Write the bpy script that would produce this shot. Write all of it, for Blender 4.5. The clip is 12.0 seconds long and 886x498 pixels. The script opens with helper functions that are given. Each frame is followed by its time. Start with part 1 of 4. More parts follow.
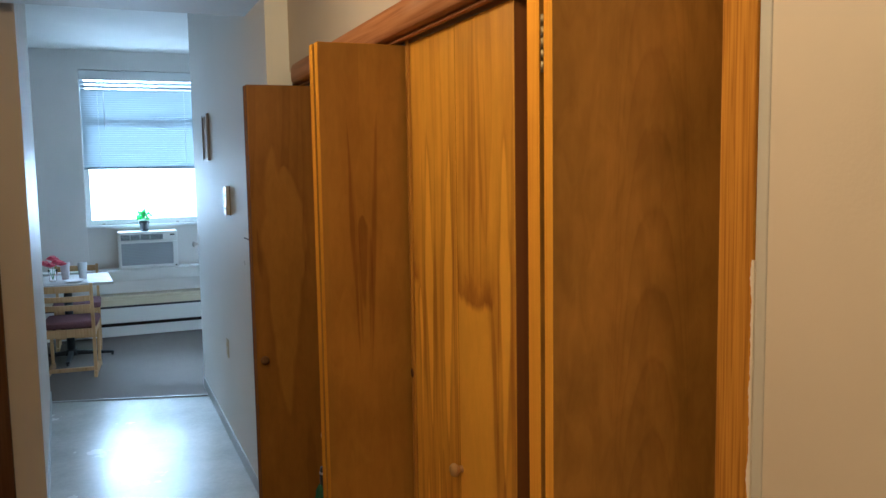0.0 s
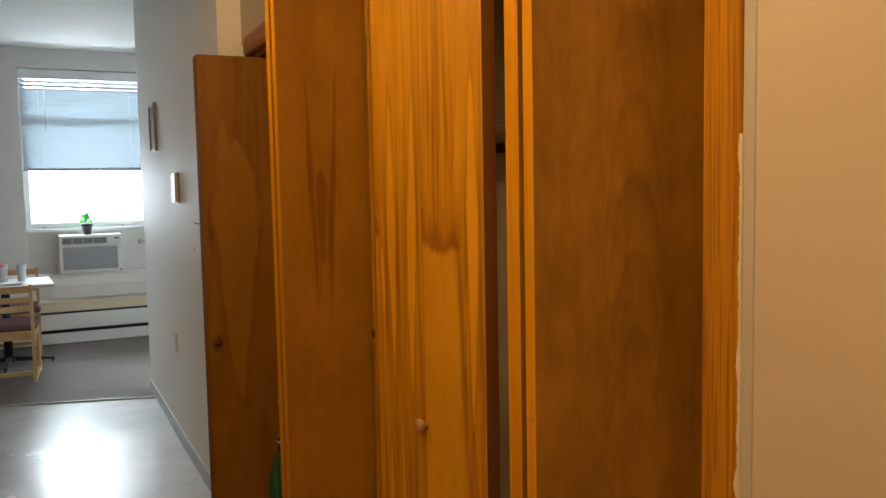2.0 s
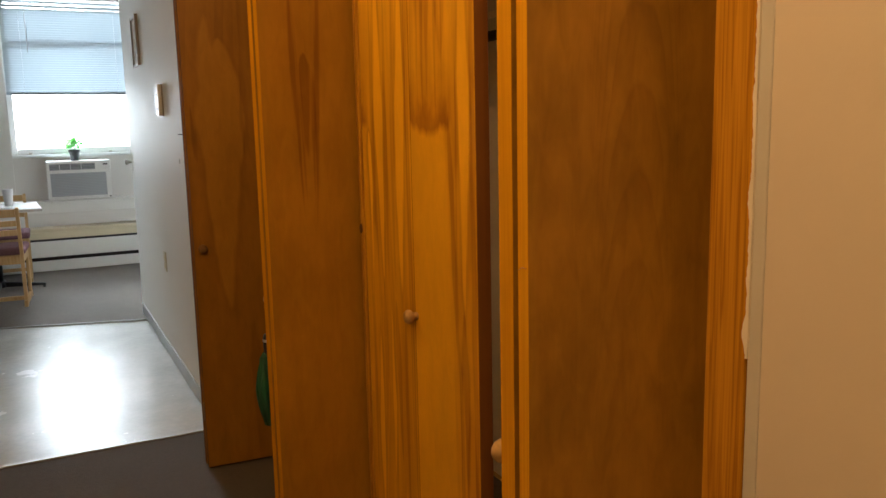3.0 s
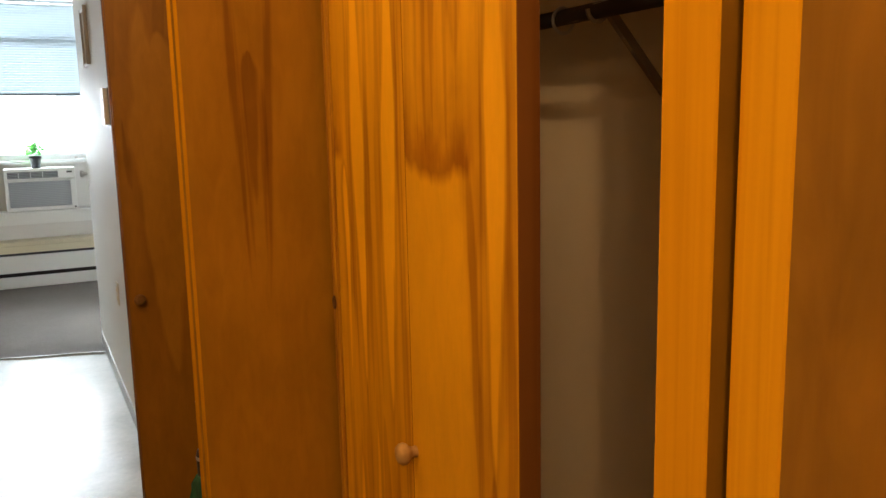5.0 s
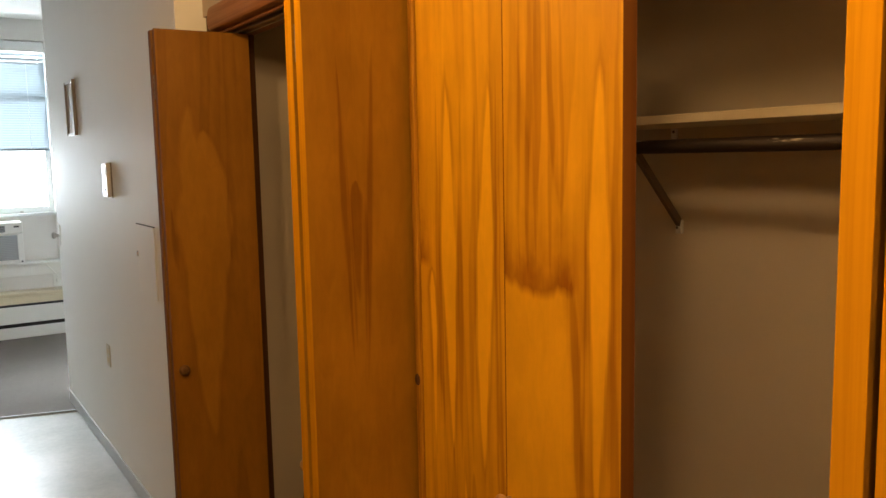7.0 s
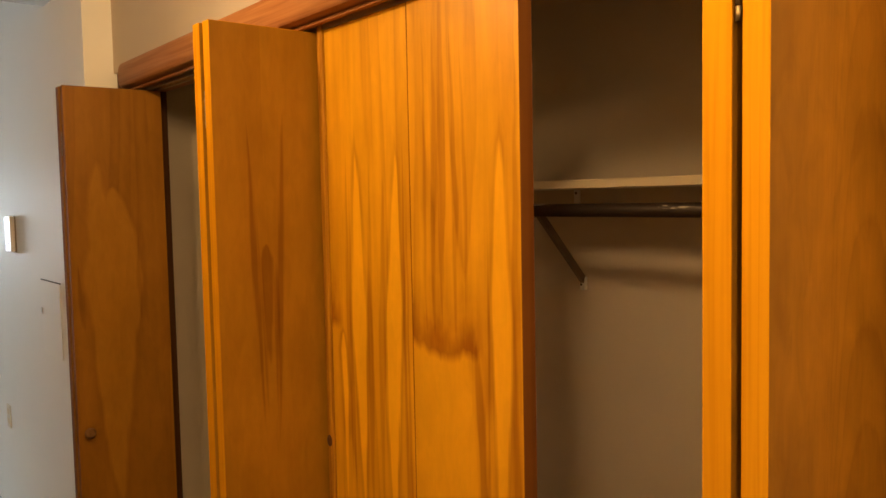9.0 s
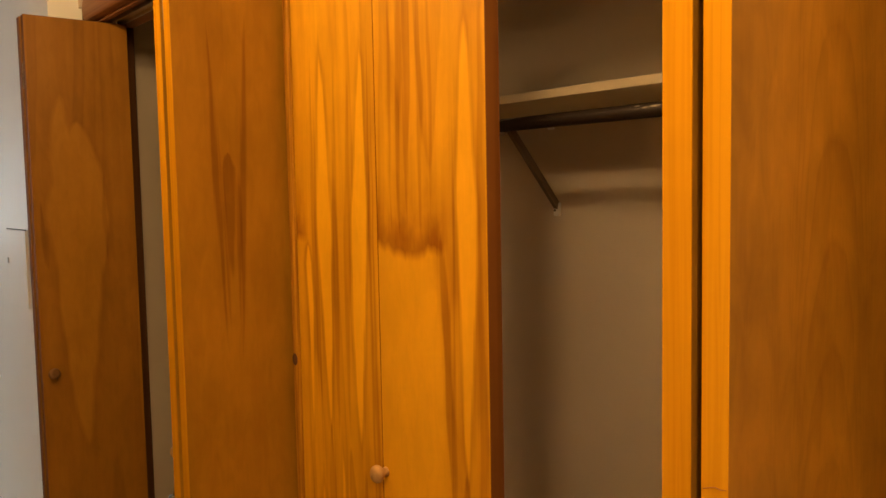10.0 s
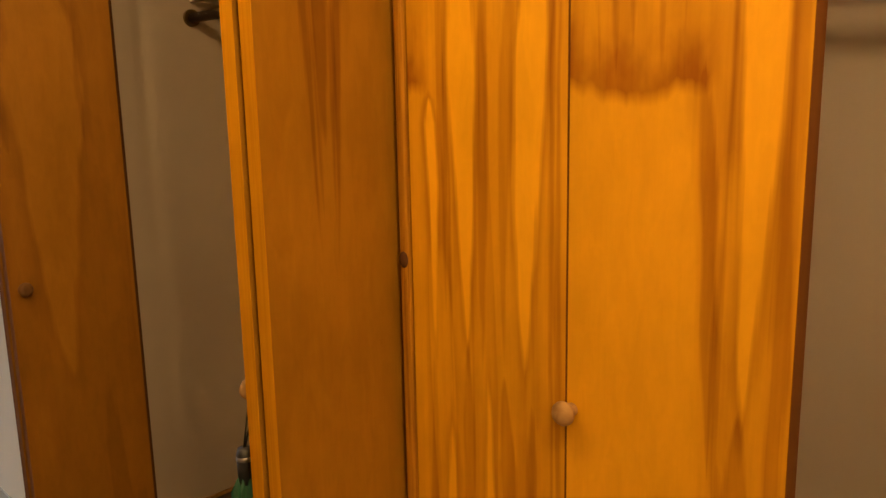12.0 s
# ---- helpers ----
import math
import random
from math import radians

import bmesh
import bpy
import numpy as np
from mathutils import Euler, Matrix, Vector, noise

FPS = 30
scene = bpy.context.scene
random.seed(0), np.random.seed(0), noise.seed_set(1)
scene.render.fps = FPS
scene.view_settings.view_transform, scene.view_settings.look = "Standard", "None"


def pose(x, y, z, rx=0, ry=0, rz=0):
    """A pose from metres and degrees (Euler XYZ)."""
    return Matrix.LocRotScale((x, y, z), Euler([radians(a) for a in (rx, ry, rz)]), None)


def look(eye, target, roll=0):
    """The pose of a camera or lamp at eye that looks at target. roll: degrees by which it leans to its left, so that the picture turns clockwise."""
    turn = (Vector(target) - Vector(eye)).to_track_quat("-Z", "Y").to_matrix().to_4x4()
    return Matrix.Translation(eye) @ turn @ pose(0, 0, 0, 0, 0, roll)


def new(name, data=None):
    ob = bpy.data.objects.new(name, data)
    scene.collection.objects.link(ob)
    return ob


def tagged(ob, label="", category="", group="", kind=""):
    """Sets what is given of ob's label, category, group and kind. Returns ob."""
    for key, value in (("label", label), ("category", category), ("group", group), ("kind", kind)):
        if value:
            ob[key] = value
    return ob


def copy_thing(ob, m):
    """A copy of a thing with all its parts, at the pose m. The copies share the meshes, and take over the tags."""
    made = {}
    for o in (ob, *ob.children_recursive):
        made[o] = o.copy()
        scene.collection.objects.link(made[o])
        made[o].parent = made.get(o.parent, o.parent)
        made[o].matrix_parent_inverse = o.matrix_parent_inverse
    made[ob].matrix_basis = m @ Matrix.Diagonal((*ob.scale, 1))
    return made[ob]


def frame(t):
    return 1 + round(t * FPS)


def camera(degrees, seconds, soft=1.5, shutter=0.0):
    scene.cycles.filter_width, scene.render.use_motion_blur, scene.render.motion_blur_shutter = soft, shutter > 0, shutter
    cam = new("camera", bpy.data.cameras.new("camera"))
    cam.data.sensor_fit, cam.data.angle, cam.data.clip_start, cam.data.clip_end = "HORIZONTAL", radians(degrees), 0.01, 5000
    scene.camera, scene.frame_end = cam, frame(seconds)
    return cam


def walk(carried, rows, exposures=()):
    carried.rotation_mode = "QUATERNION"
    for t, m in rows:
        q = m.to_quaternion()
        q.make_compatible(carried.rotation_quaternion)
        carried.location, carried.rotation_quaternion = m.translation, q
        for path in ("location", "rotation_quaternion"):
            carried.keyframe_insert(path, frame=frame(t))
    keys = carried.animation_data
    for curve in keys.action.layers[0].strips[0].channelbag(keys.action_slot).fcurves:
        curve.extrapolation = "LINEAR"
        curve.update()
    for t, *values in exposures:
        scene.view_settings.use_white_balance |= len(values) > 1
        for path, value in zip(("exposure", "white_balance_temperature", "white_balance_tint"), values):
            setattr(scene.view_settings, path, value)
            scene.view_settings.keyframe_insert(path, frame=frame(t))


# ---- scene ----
cam = camera(58.07, 12.0)
PATH = [
    (0, (0.031, -0.03, 1.702), (0.802, 1.805, 1.505), -0.95),
    (0.5, (0.02, -0.013, 1.716), (0.85, 1.801, 1.584), -0.99),
    (1, (0.018, -0, 1.718), (0.881, 1.801, 1.617), -0.91),
    (1.5, (0.01, 0.018, 1.663), (0.89, 1.811, 1.555), -0.96),
    (2, (0.017, 0.028, 1.52), (0.903, 1.814, 1.366), -1.09),
    (2.5, (0.024, 0.025, 1.381), (0.908, 1.803, 1.139), -1.26),
    (4.5, (0.299, 0.614, 1.424), (1.184, 2.369, 1.057), -1.23),
    (5, (0.343, 0.715, 1.443), (1.244, 2.472, 1.129), -1.24),
    (5.5, (0.284, 0.828, 1.453), (1.21, 2.58, 1.184), -1.18),
    (6, (0.131, 0.83, 1.525), (1.099, 2.562, 1.278), -1.21),
    (6.5, (-0.019, 0.66, 1.586), (1.011, 2.358, 1.35), -1.18),
    (7, (-0.116, 0.579, 1.623), (0.979, 2.237, 1.396), -1.13),
    (9, (-0.116, 0.531, 1.67), (1.143, 2.08, 1.545), -1.14),
    (9.5, (-0.093, 0.506, 1.595), (1.181, 2.044, 1.481), -1.10),
    (10, (-0.066, 0.537, 1.485), (1.22, 2.061, 1.34), -1.07),
    (10.5, (-0.056, 0.569, 1.384), (1.236, 2.081, 1.176), -1.11),
    (11, (-0.07, 0.663, 1.334), (1.24, 2.148, 1.055), -1.19),
    (11.5, (-0.093, 0.877, 1.36), (1.254, 2.315, 1.017), -1.19),
    (12, (-0.054, 1.18, 1.37), (1.352, 2.553, 0.999), -1.17),
]
# seconds, stops, kelvin, tint
EXPOSURES = [
    (0.0, -0.15, 4700, 2), (0.5, -0.2, 5600, 5), (1.5, -0.2, 6200, 8), (2.5, -0.12, 6300, 10), (4.5, 0.14, 6500, 10), (5.5, 0.25, 6500, 10),
    (7.0, 0.22, 6500, 10), (9.0, 0.45, 6500, 10), (10.5, 0.64, 6500, 10), (12.0, 0.72, 6500, 10),
]
walk(cam, [(t, look(eye, target, roll)) for t, eye, target, roll in PATH], EXPOSURES)

# ---- world and lights ----
world = bpy.data.worlds.new("sky")
scene.world = world
world.use_nodes = True
wn = world.node_tree
sky = wn.nodes.new("ShaderNodeTexSky")
sky.sky_type, sky.sun_disc, sky.sun_elevation, sky.sun_rotation = "NISHITA", False, radians(40), radians(60)
wn.links.new(sky.outputs[0], wn.nodes["Background"].inputs[0])
wn.nodes["Background"].inputs[1].default_value = 0.12

sun_data = bpy.data.lights.new("sun", "SUN")
sun_data.energy, sun_data.angle, sun_data.color = 1.0, radians(15), (1.0, 0.96, 0.9)
new("sun", sun_data).matrix_world = look((6, 14, 9), (0, 9, 1))


def area_lamp(name, m, watts, colour, sx, sy, shape="RECTANGLE"):
    d = bpy.data.lights.new(name, "AREA")
    d.shape, d.size, d.size_y, d.energy, d.color = shape, sx, sy, watts, colour
    ob = new(name, d)
    ob.matrix_world = m
    return ob


def bulb(name, place, watts, colour, radius):
    d = bpy.data.lights.new(name, "POINT")
    d.energy, d.color, d.shadow_soft_size = watts, colour, radius
    ob = new(name, d)
    ob.location = place
    return ob


# the two warm hall lamps, an unseen fill added on the entry side, and the sky's light before the window's opening
bulb("hall_lamp", (0.10, 0.95, 2.36), 25.0, (1.0, 0.62, 0.26), 0.08)
bulb("hall_lamp", (0.10, 2.240, 2.34), 14.5, (1.0, 0.62, 0.26), 0.035)
bulb("entry_lamp", (-0.45, -0.30, 2.36), 35.5, (1.0, 0.62, 0.26), 0.10)
area_lamp("window_light", look((-0.95, 10.6, 1.9), (0.6, 5.5, 1.2)), 2000.0, (0.83, 0.935, 1.0), 3.4, 2.0)


# ---- materials ----
def mat(name, colour=(0.8, 0.8, 0.8), rough=0.5, metal=0.0):
    m = bpy.data.materials.new(name)
    m.use_nodes = True
    b = m.node_tree.nodes["Principled BSDF"]
    b.inputs["Base Color"].default_value = (*colour, 1)
    b.inputs["Roughness"].default_value, b.inputs["Metallic"].default_value = rough, metal
    return m


class Graph:
    """Short words for building node trees."""

    def __init__(self, m):
        self.t, self.b = m.node_tree, m.node_tree.nodes["Principled BSDF"]
        self.co = self.t.nodes.new("ShaderNodeTexCoord").outputs["Object"]

    def put(self, socket, value):
        if hasattr(value, "links"):
            self.t.links.new(value, socket)
        elif hasattr(socket, "default_value"):
            socket.default_value = value

    def math(self, op, a, b=0.0, c=0.0):
        n = self.t.nodes.new("ShaderNodeMath")
        n.operation = op
        for s, v in zip(n.inputs, (a, b, c)):
            self.put(s, v)
        return n.outputs[0]

    def shift(self, vec, scale=(1, 1, 1), move=None):
        n = self.t.nodes.new("ShaderNodeMapping")
        self.put(n.inputs["Vector"], vec)
        n.inputs["Scale"].default_value = scale
        if move is not None:
            self.put(n.inputs["Location"], move)
        return n.outputs[0]

    def rand(self):
        return self.t.nodes.new("ShaderNodeObjectInfo").outputs["Random"]

    def spread(self, value, a=17.0, b=9.0, c=23.0):
        n = self.t.nodes.new("ShaderNodeCombineXYZ")
        for s, k in zip(n.inputs, (a, b, c)):
            self.put(s, self.math("MULTIPLY", value, k))
        return n.outputs[0]

    def noise(self, vec, scale, detail=3.0, rough=0.55, distort=0.0):
        n = self.t.nodes.new("ShaderNodeTexNoise")
        self.put(n.inputs["Vector"], vec)
        n.inputs["Scale"].default_value, n.inputs["Detail"].default_value = scale, detail
        n.inputs["Roughness"].default_value, n.inputs["Distortion"].default_value = rough, distort
        return n.outputs[0]

    def ramp(self, value, *stops):
        n = self.t.nodes.new("ShaderNodeValToRGB")
        e = n.color_ramp.elements
        while len(e) < len(stops):
            e.new(0.5)
        for el, (p, c) in zip(e, stops):
            el.position, el.color = p, (*c, 1) if len(c) == 3 else c
        self.put(n.inputs[0], value)
        return n.outputs[0]

    def mix(self, f, a, b, kind="MIX"):
        n = self.t.nodes.new("ShaderNodeMix")
        n.data_type, n.blend_type = "RGBA", kind
        for s, v in ((n.inputs[0], f), (n.inputs[6], a), (n.inputs[7], b)):
            if isinstance(v, tuple) and len(v) == 3:
                v = (*v, 1)
            self.put(s, v)
        return n.outputs[2]

    def xyz(self, vec):
        n = self.t.nodes.new("ShaderNodeSeparateXYZ")
        self.put(n.inputs[0], vec)
        return n.outputs

    def bump(self, height, strength=0.2, depth=0.01):
        n = self.t.nodes.new("ShaderNodeBump")
        n.inputs["Strength"].default_value, n.inputs["Distance"].default_value = strength, depth
        self.put(n.inputs["Height"], height)
        self.put(self.b.inputs["Normal"], n.outputs[0])

    def colour(self, v):
        self.put(self.b.inputs["Base Color"], v)

    def rough(self, v):
        self.put(self.b.inputs["Roughness"], v)


def grey(v):
    return (v, v, v)


def painted(name, colour, rough=0.45, var=0.06, bump=0.08):
    m = mat(name, colour, rough)
    g = Graph(m)
    big, fine = g.noise(g.co, 1.3, 4), g.noise(g.co, 140.0, 2)
    lo, hi = tuple(c * (1 - var) for c in colour), tuple(min(1, c * (1 + var)) for c in colour)
    g.colour(g.ramp(big, (0.3, lo), (0.7, hi)))
    g.rough(g.math("MULTIPLY_ADD", g.noise(g.co, 5.0), 0.2, rough - 0.1))
    g.bump(g.math("ADD", fine, g.math("MULTIPLY", g.noise(g.co, 9.0), 2.0)), bump, 0.004)
    return m


def enamel(name, colour, rough):
    """Even gloss paint with a faint roller texture."""
    m = mat(name, colour, rough)
    g = Graph(m)
    big = g.noise(g.co, 0.9, 3)
    g.b.inputs["Specular IOR Level"].default_value = 0.05
    g.colour(g.ramp(big, (0.3, tuple(c * 0.96 for c in colour)), (0.7, colour)))
    g.rough(g.math("MULTIPLY_ADD", g.noise(g.co, 2.0, 2), 0.08, rough - 0.04))
    g.bump(g.math("ADD", g.noise(g.co, 90.0, 2), g.math("MULTIPLY", g.noise(g.co, 2.5, 2), 3.0)), 0.03, 0.003)
    return m


def veneer(name, light, dark, base=0.4, tongues=(), streaks=(), bare=None, rim=None, arch=0.0, split=None, mottle=0.3, gloss=0.36, seed=0.0, tongue_rim=0.85, sway_by=0.05, soft=1.0, lines=0.30, figure=0.45):
    """Birch veneer; local X runs across the leaf, Z up.
    tongues: pale flames with a dark rim, streaks: dark flames, both (x, half width, z0, z1, lower taper, upper taper, lean[, weight]).
    bare: right end of a plain pale field under the drip rim; rim: reach and height of that rim; split: x of a veneer seam."""
    m = mat(name, light, gloss)
    g = Graph(m)
    g.b.inputs["Specular IOR Level"].default_value = 0.24
    r = g.math("ADD", g.rand(), seed)
    p = g.shift(g.co, (1, 1, 1), g.spread(r))
    x, y, z = g.xyz(g.co)
    sway = g.math("MULTIPLY_ADD", g.noise(g.shift(p, (5, 0, 2.2)), 1.0, 2.0), sway_by, -0.5 * sway_by)
    fuzz = g.math("MULTIPLY_ADD", g.noise(g.shift(p, (110, 0, 3.0)), 1.0, 2.0, 0.5), 0.012, -0.006)
    xs = g.math("ADD", x, sway)

    def flame(x0, half, z0, z1, t0, t1, lean):
        lo = g.math("DIVIDE", g.math("SUBTRACT", z, z0), t0)
        hi = g.math("DIVIDE", g.math("SUBTRACT", z1, z), t1)
        taper = g.math("MINIMUM", g.math("MINIMUM", lo, hi), 1.0)
        full = g.math("POWER", g.math("MAXIMUM", taper, 0.0), 0.65)
        h = g.math("MULTIPLY", g.math("ADD", full, g.math("MULTIPLY", g.math("MINIMUM", taper, 0.0), 3.0)), half)
        mid = g.math("MULTIPLY_ADD", g.math("SUBTRACT", z, (z0 + z1) / 2), lean, x0)
        return g.math("SUBTRACT", h, g.math("ABSOLUTE", g.math("SUBTRACT", xs, mid)))

    # faint growth-ring field everywhere
    field = g.noise(g.shift(p, (10, 0, 0.7)), 1.0, 1.2, 0.35, 0.15)
    saw = g.math("FRACT", g.math("ADD", g.math("MULTIPLY", field, 5.0), g.math("MULTIPLY", fuzz, 12.0)))
    ring = g.ramp(saw, (0.0, grey(0.7)), (0.08, grey(0.1)), (0.4, grey(0.0)), (0.8, grey(0.45)), (1.0, grey(0.8)))
    f = g.math("MULTIPLY_ADD", ring, lines, base - lines / 3)
    # soft strands and broad cloudy figure
    strand = g.noise(g.shift(p, (48, 0, 1.6)), 1.0, 3.0, 0.6, 0.4)
    cloud = g.noise(g.shift(p, (13, 0, 3.2)), 1.0, 3.0, 0.6, 0.6)
    f = g.math("ADD", f, g.math("ADD", g.math("MULTIPLY_ADD", strand, figure, -0.5 * figure), g.math("MULTIPLY_ADD", cloud, figure * 0.7, -0.35 * figure)))
    if arch:
        cx = g.math("ADD", g.math("SUBTRACT", x, 0.15), g.math("MULTIPLY", sway, 0.5))
        c2 = g.math("MULTIPLY", cx, cx)
        para = g.math("ADD", z, g.math("ADD", g.math("MULTIPLY", c2, 40.0), g.math("MULTIPLY", g.math("MULTIPLY", c2, c2), 26000.0)))
        wavy = g.math("MULTIPLY", g.noise(g.shift(p, (28, 0, 7)), 1.0, 3.0), 0.07)
        arcs = g.ramp(g.math("FRACT", g.math("MULTIPLY", g.math("ADD", para, wavy), 9.0)), (0.0, grey(0.9)), (0.10, grey(0.0)), (0.6, grey(0.05)), (0.9, grey(0.6)), (1.0, grey(0.95)))
        zone = g.math("MULTIPLY", g.ramp(g.math("ABSOLUTE", cx), (0.025, grey(1.0)), (0.085, grey(0.0))), g.ramp(g.math("MULTIPLY", z, 0.5), (0.45, grey(0.15)), (0.72, grey(1.0)), (0.99, grey(0.6))))
        f = g.math("ADD", f, g.math("MULTIPLY", g.math("MULTIPLY", arcs, zone), arch))
    if split:
        f = g.math("ADD", f, g.math("MULTIPLY", g.math("LESS_THAN", x, split), g.ramp(g.math("MULTIPLY", z, 0.5), (0.70, grey(0.0)), (0.95, grey(0.16)))))
    if rim:
        off = g.math("ABSOLUTE", g.math("SUBTRACT", x, rim[0] * 0.5))
        wave = g.math("MULTIPLY_ADD", g.noise(g.shift(p, (30, 0, 0)), 1.0, 1.5), 0.045, -0.0225)
        d = g.math("SUBTRACT", g.math("SUBTRACT", z, rim[1]), g.math("ADD", g.math("ADD", g.math("MULTIPLY", off, 0.20), wave), g.math("MULTIPLY", fuzz, 0.9)))
    if bare:
        side = g.math("SUBTRACT", bare, g.math("ADD", xs, g.math("MULTIPLY", g.math("MAXIMUM", g.math("SUBTRACT", z, 1.05), 0.0), 0.09)))
        field_s = g.math("MINIMUM", g.math("MULTIPLY", d, -1.0), g.math("ADD", side, fuzz))
        k = g.ramp(g.math("MULTIPLY_ADD", field_s, 20.0, 0.5), (0.3, grey(0.0)), (0.6, grey(1.0)))
        f = g.math("ADD", g.math("MULTIPLY", f, g.math("SUBTRACT", 1.0, k)), g.math("MULTIPLY", k, 0.12))
    if tongues:
        s = None
        for t in tongues:
            q = flame(*t[:7])
            s = q if s is None else g.math("MAXIMUM", s, q)
        s = g.math("MULTIPLY_ADD", g.math("ADD", s, fuzz), 25.0 / soft, 0.5)
        inside = g.ramp(s, (0.42, grey(0.0)), (0.56, grey(1.0)))
        edge = g.ramp(s, (0.18, grey(0.0)), (0.40, grey(1.0)), (0.50, grey(0.8)), (0.57, grey(0.0)))
        f = g.math("ADD", g.math("MULTIPLY", f, g.math("SUBTRACT", 1.0, inside)), g.math("MULTIPLY", inside, 0.02))
        rough_edge = g.ramp(g.noise(g.shift(p, (12, 0, 2.5)), 1.0, 2.0), (0.35, grey(0.35)), (0.65, grey(1.0)))
        f = g.math("ADD", f, g.math("MULTIPLY", g.math("MULTIPLY", edge, rough_edge), tongue_rim - base))
    for t in streaks:
        q = g.math("MULTIPLY_ADD", g.math("ADD", flame(*t[:7]), fuzz), 55.0, 0.5)
        f = g.math("ADD", f, g.math("MULTIPLY", g.ramp(q, (0.30, grey(0.0)), (0.62, grey(1.0))), t[7]))
    if rim:
        # old drip line: uneven dark rim that fades upwards in blotches
        blots = g.noise(g.shift(p, (26, 0, 15)), 1.0, 2.5, 0.55)
        up = g.math("ADD", d, g.math("MULTIPLY_ADD", blots, 0.16, -0.08))
        band = g.math("MULTIPLY", g.ramp(g.math("MULTIPLY_ADD", d, 10.0, 0.5), (0.40, grey(0.0)), (0.60, grey(1.0))), g.ramp(up, (0.0, grey(1.0)), (0.03, grey(0.8)), (0.08, grey(0.3)), (0.15, grey(0.0))))
        f = g.math("ADD", f, g.math("MULTIPLY", g.math("MULTIPLY", band, g.ramp(x, (rim[0] - 0.02, grey(1.0)), (rim[0] + 0.01, grey(0.0)))), 0.60))
    fine = g.noise(g.shift(p, (200, 0, 2.0)), 1.0, 3.0, 0.6)
    pores = g.noise(g.shift(p, (420, 0, 16)), 1.0, 2.0, 0.6)
    f = g.math("ADD", f, g.math("ADD", g.math("MULTIPLY_ADD", fine, 0.08, -0.04), g.math("MULTIPLY_ADD", pores, 0.05, -0.025)))
    c = g.mix(g.math("MINIMUM", g.math("MAXIMUM", f, 0.0), 1.0), light, dark)
    blotch = g.noise(g.shift(p, (9, 9, 4)), 1.0, 4, 0.6)
    c = g.mix(mottle, c, g.ramp(blotch, (0.3, grey(0.5)), (0.7, grey(1.0))), "MULTIPLY")
    curl = g.noise(g.shift(p, (38, 38, 11)), 1.0, 3, 0.6, 0.8)
    c = g.mix(mottle * 0.6, c, g.ramp(curl, (0.32, grey(0.62)), (0.62, grey(1.0))), "MULTIPLY")
    g.colour(c)
    g.rough(g.math("MULTIPLY_ADD", blotch, 0.24, gloss - 0.1))
    g.bump(g.math("ADD", fine, pores), 0.05, 0.002)
    return m


def solid_wood(name, light, dark, axis="Z", rings=34.0, gloss=0.35, shine=0.03):
    """Solid softwood with narrow grain lines along one local axis."""
    m = mat(name, light, gloss)
    g = Graph(m)
    g.b.inputs["Specular IOR Level"].default_value = shine
    sc = {"X": (0.35, 1, 1), "Y": (1, 0.35, 1), "Z": (1, 1, 0.35)}[axis]
    lo = {"X": (0.06, 1, 1), "Y": (1, 0.06, 1), "Z": (1, 1, 0.06)}[axis]
    p = g.shift(g.co, sc, g.spread(g.rand()))
    n1 = g.noise(g.shift(p, lo), rings, 2.0, 0.5, 0.6)
    n2 = g.noise(g.shift(p, lo), rings * 2.6, 2.0)
    big = g.noise(p, 2.5, 3)
    f = g.math("ADD", g.ramp(n1, (0.38, grey(0.0)), (0.55, grey(0.6)), (0.62, grey(1.0))), g.math("MULTIPLY_ADD", n2, 0.4, -0.2))
    c = g.mix(g.math("MINIMUM", g.math("MAXIMUM", g.math("MULTIPLY", f, 0.7), 0.0), 1.0), light, dark)
    g.colour(g.mix(0.3, c, g.ramp(big, (0.3, grey(0.6)), (0.7, grey(1.0))), "MULTIPLY"))
    g.rough(g.math("MULTIPLY_ADD", big, 0.2, gloss - 0.08))
    g.bump(n1, 0.05, 0.002)
    return m


def carpet(name, a, b):
    m = mat(name, a, 0.95)
    g = Graph(m)
    n1, n2, n3 = g.noise(g.co, 420.0, 2), g.noise(g.co, 60.0, 3), g.noise(g.co, 1.6, 3)
    c = g.mix(g.ramp(n1, (0.35, grey(0.0)), (0.65, grey(1.0))), a, b)
    c = g.mix(0.5, c, g.ramp(n2, (0.3, grey(0.65)), (0.7, grey(1.0))), "MULTIPLY")
    g.colour(g.mix(0.5, c, g.ramp(n3, (0.3, grey(0.75)), (0.7, grey(1.0))), "MULTIPLY"))
    g.bump(g.math("ADD", n1, n2), 0.6, 0.006)
    return m


def vinyl(name):
    m = mat(name, (0.62, 0.63, 0.60), 0.2)
    g = Graph(m)
    fleck = g.noise(g.co, 30.0, 4, 0.7)
    stain = g.noise(g.co, 2.2, 5, 0.6)
    c = g.mix(g.ramp(fleck, (0.35, grey(0.0)), (0.7, grey(1.0))), (0.63, 0.64, 0.61), (0.55, 0.57, 0.55))
    g.colour(g.mix(0.6, c, g.ramp(stain, (0.35, grey(0.72)), (0.62, grey(1.0))), "MULTIPLY"))
    g.rough(g.ramp(g.noise(g.co, 3.0, 4, 0.6), (0.3, grey(0.13)), (0.7, grey(0.30))))
    g.bump(g.noise(g.shift(g.co, (1, 0.6, 1)), 4.0, 3), 0.14, 0.02)
    return m


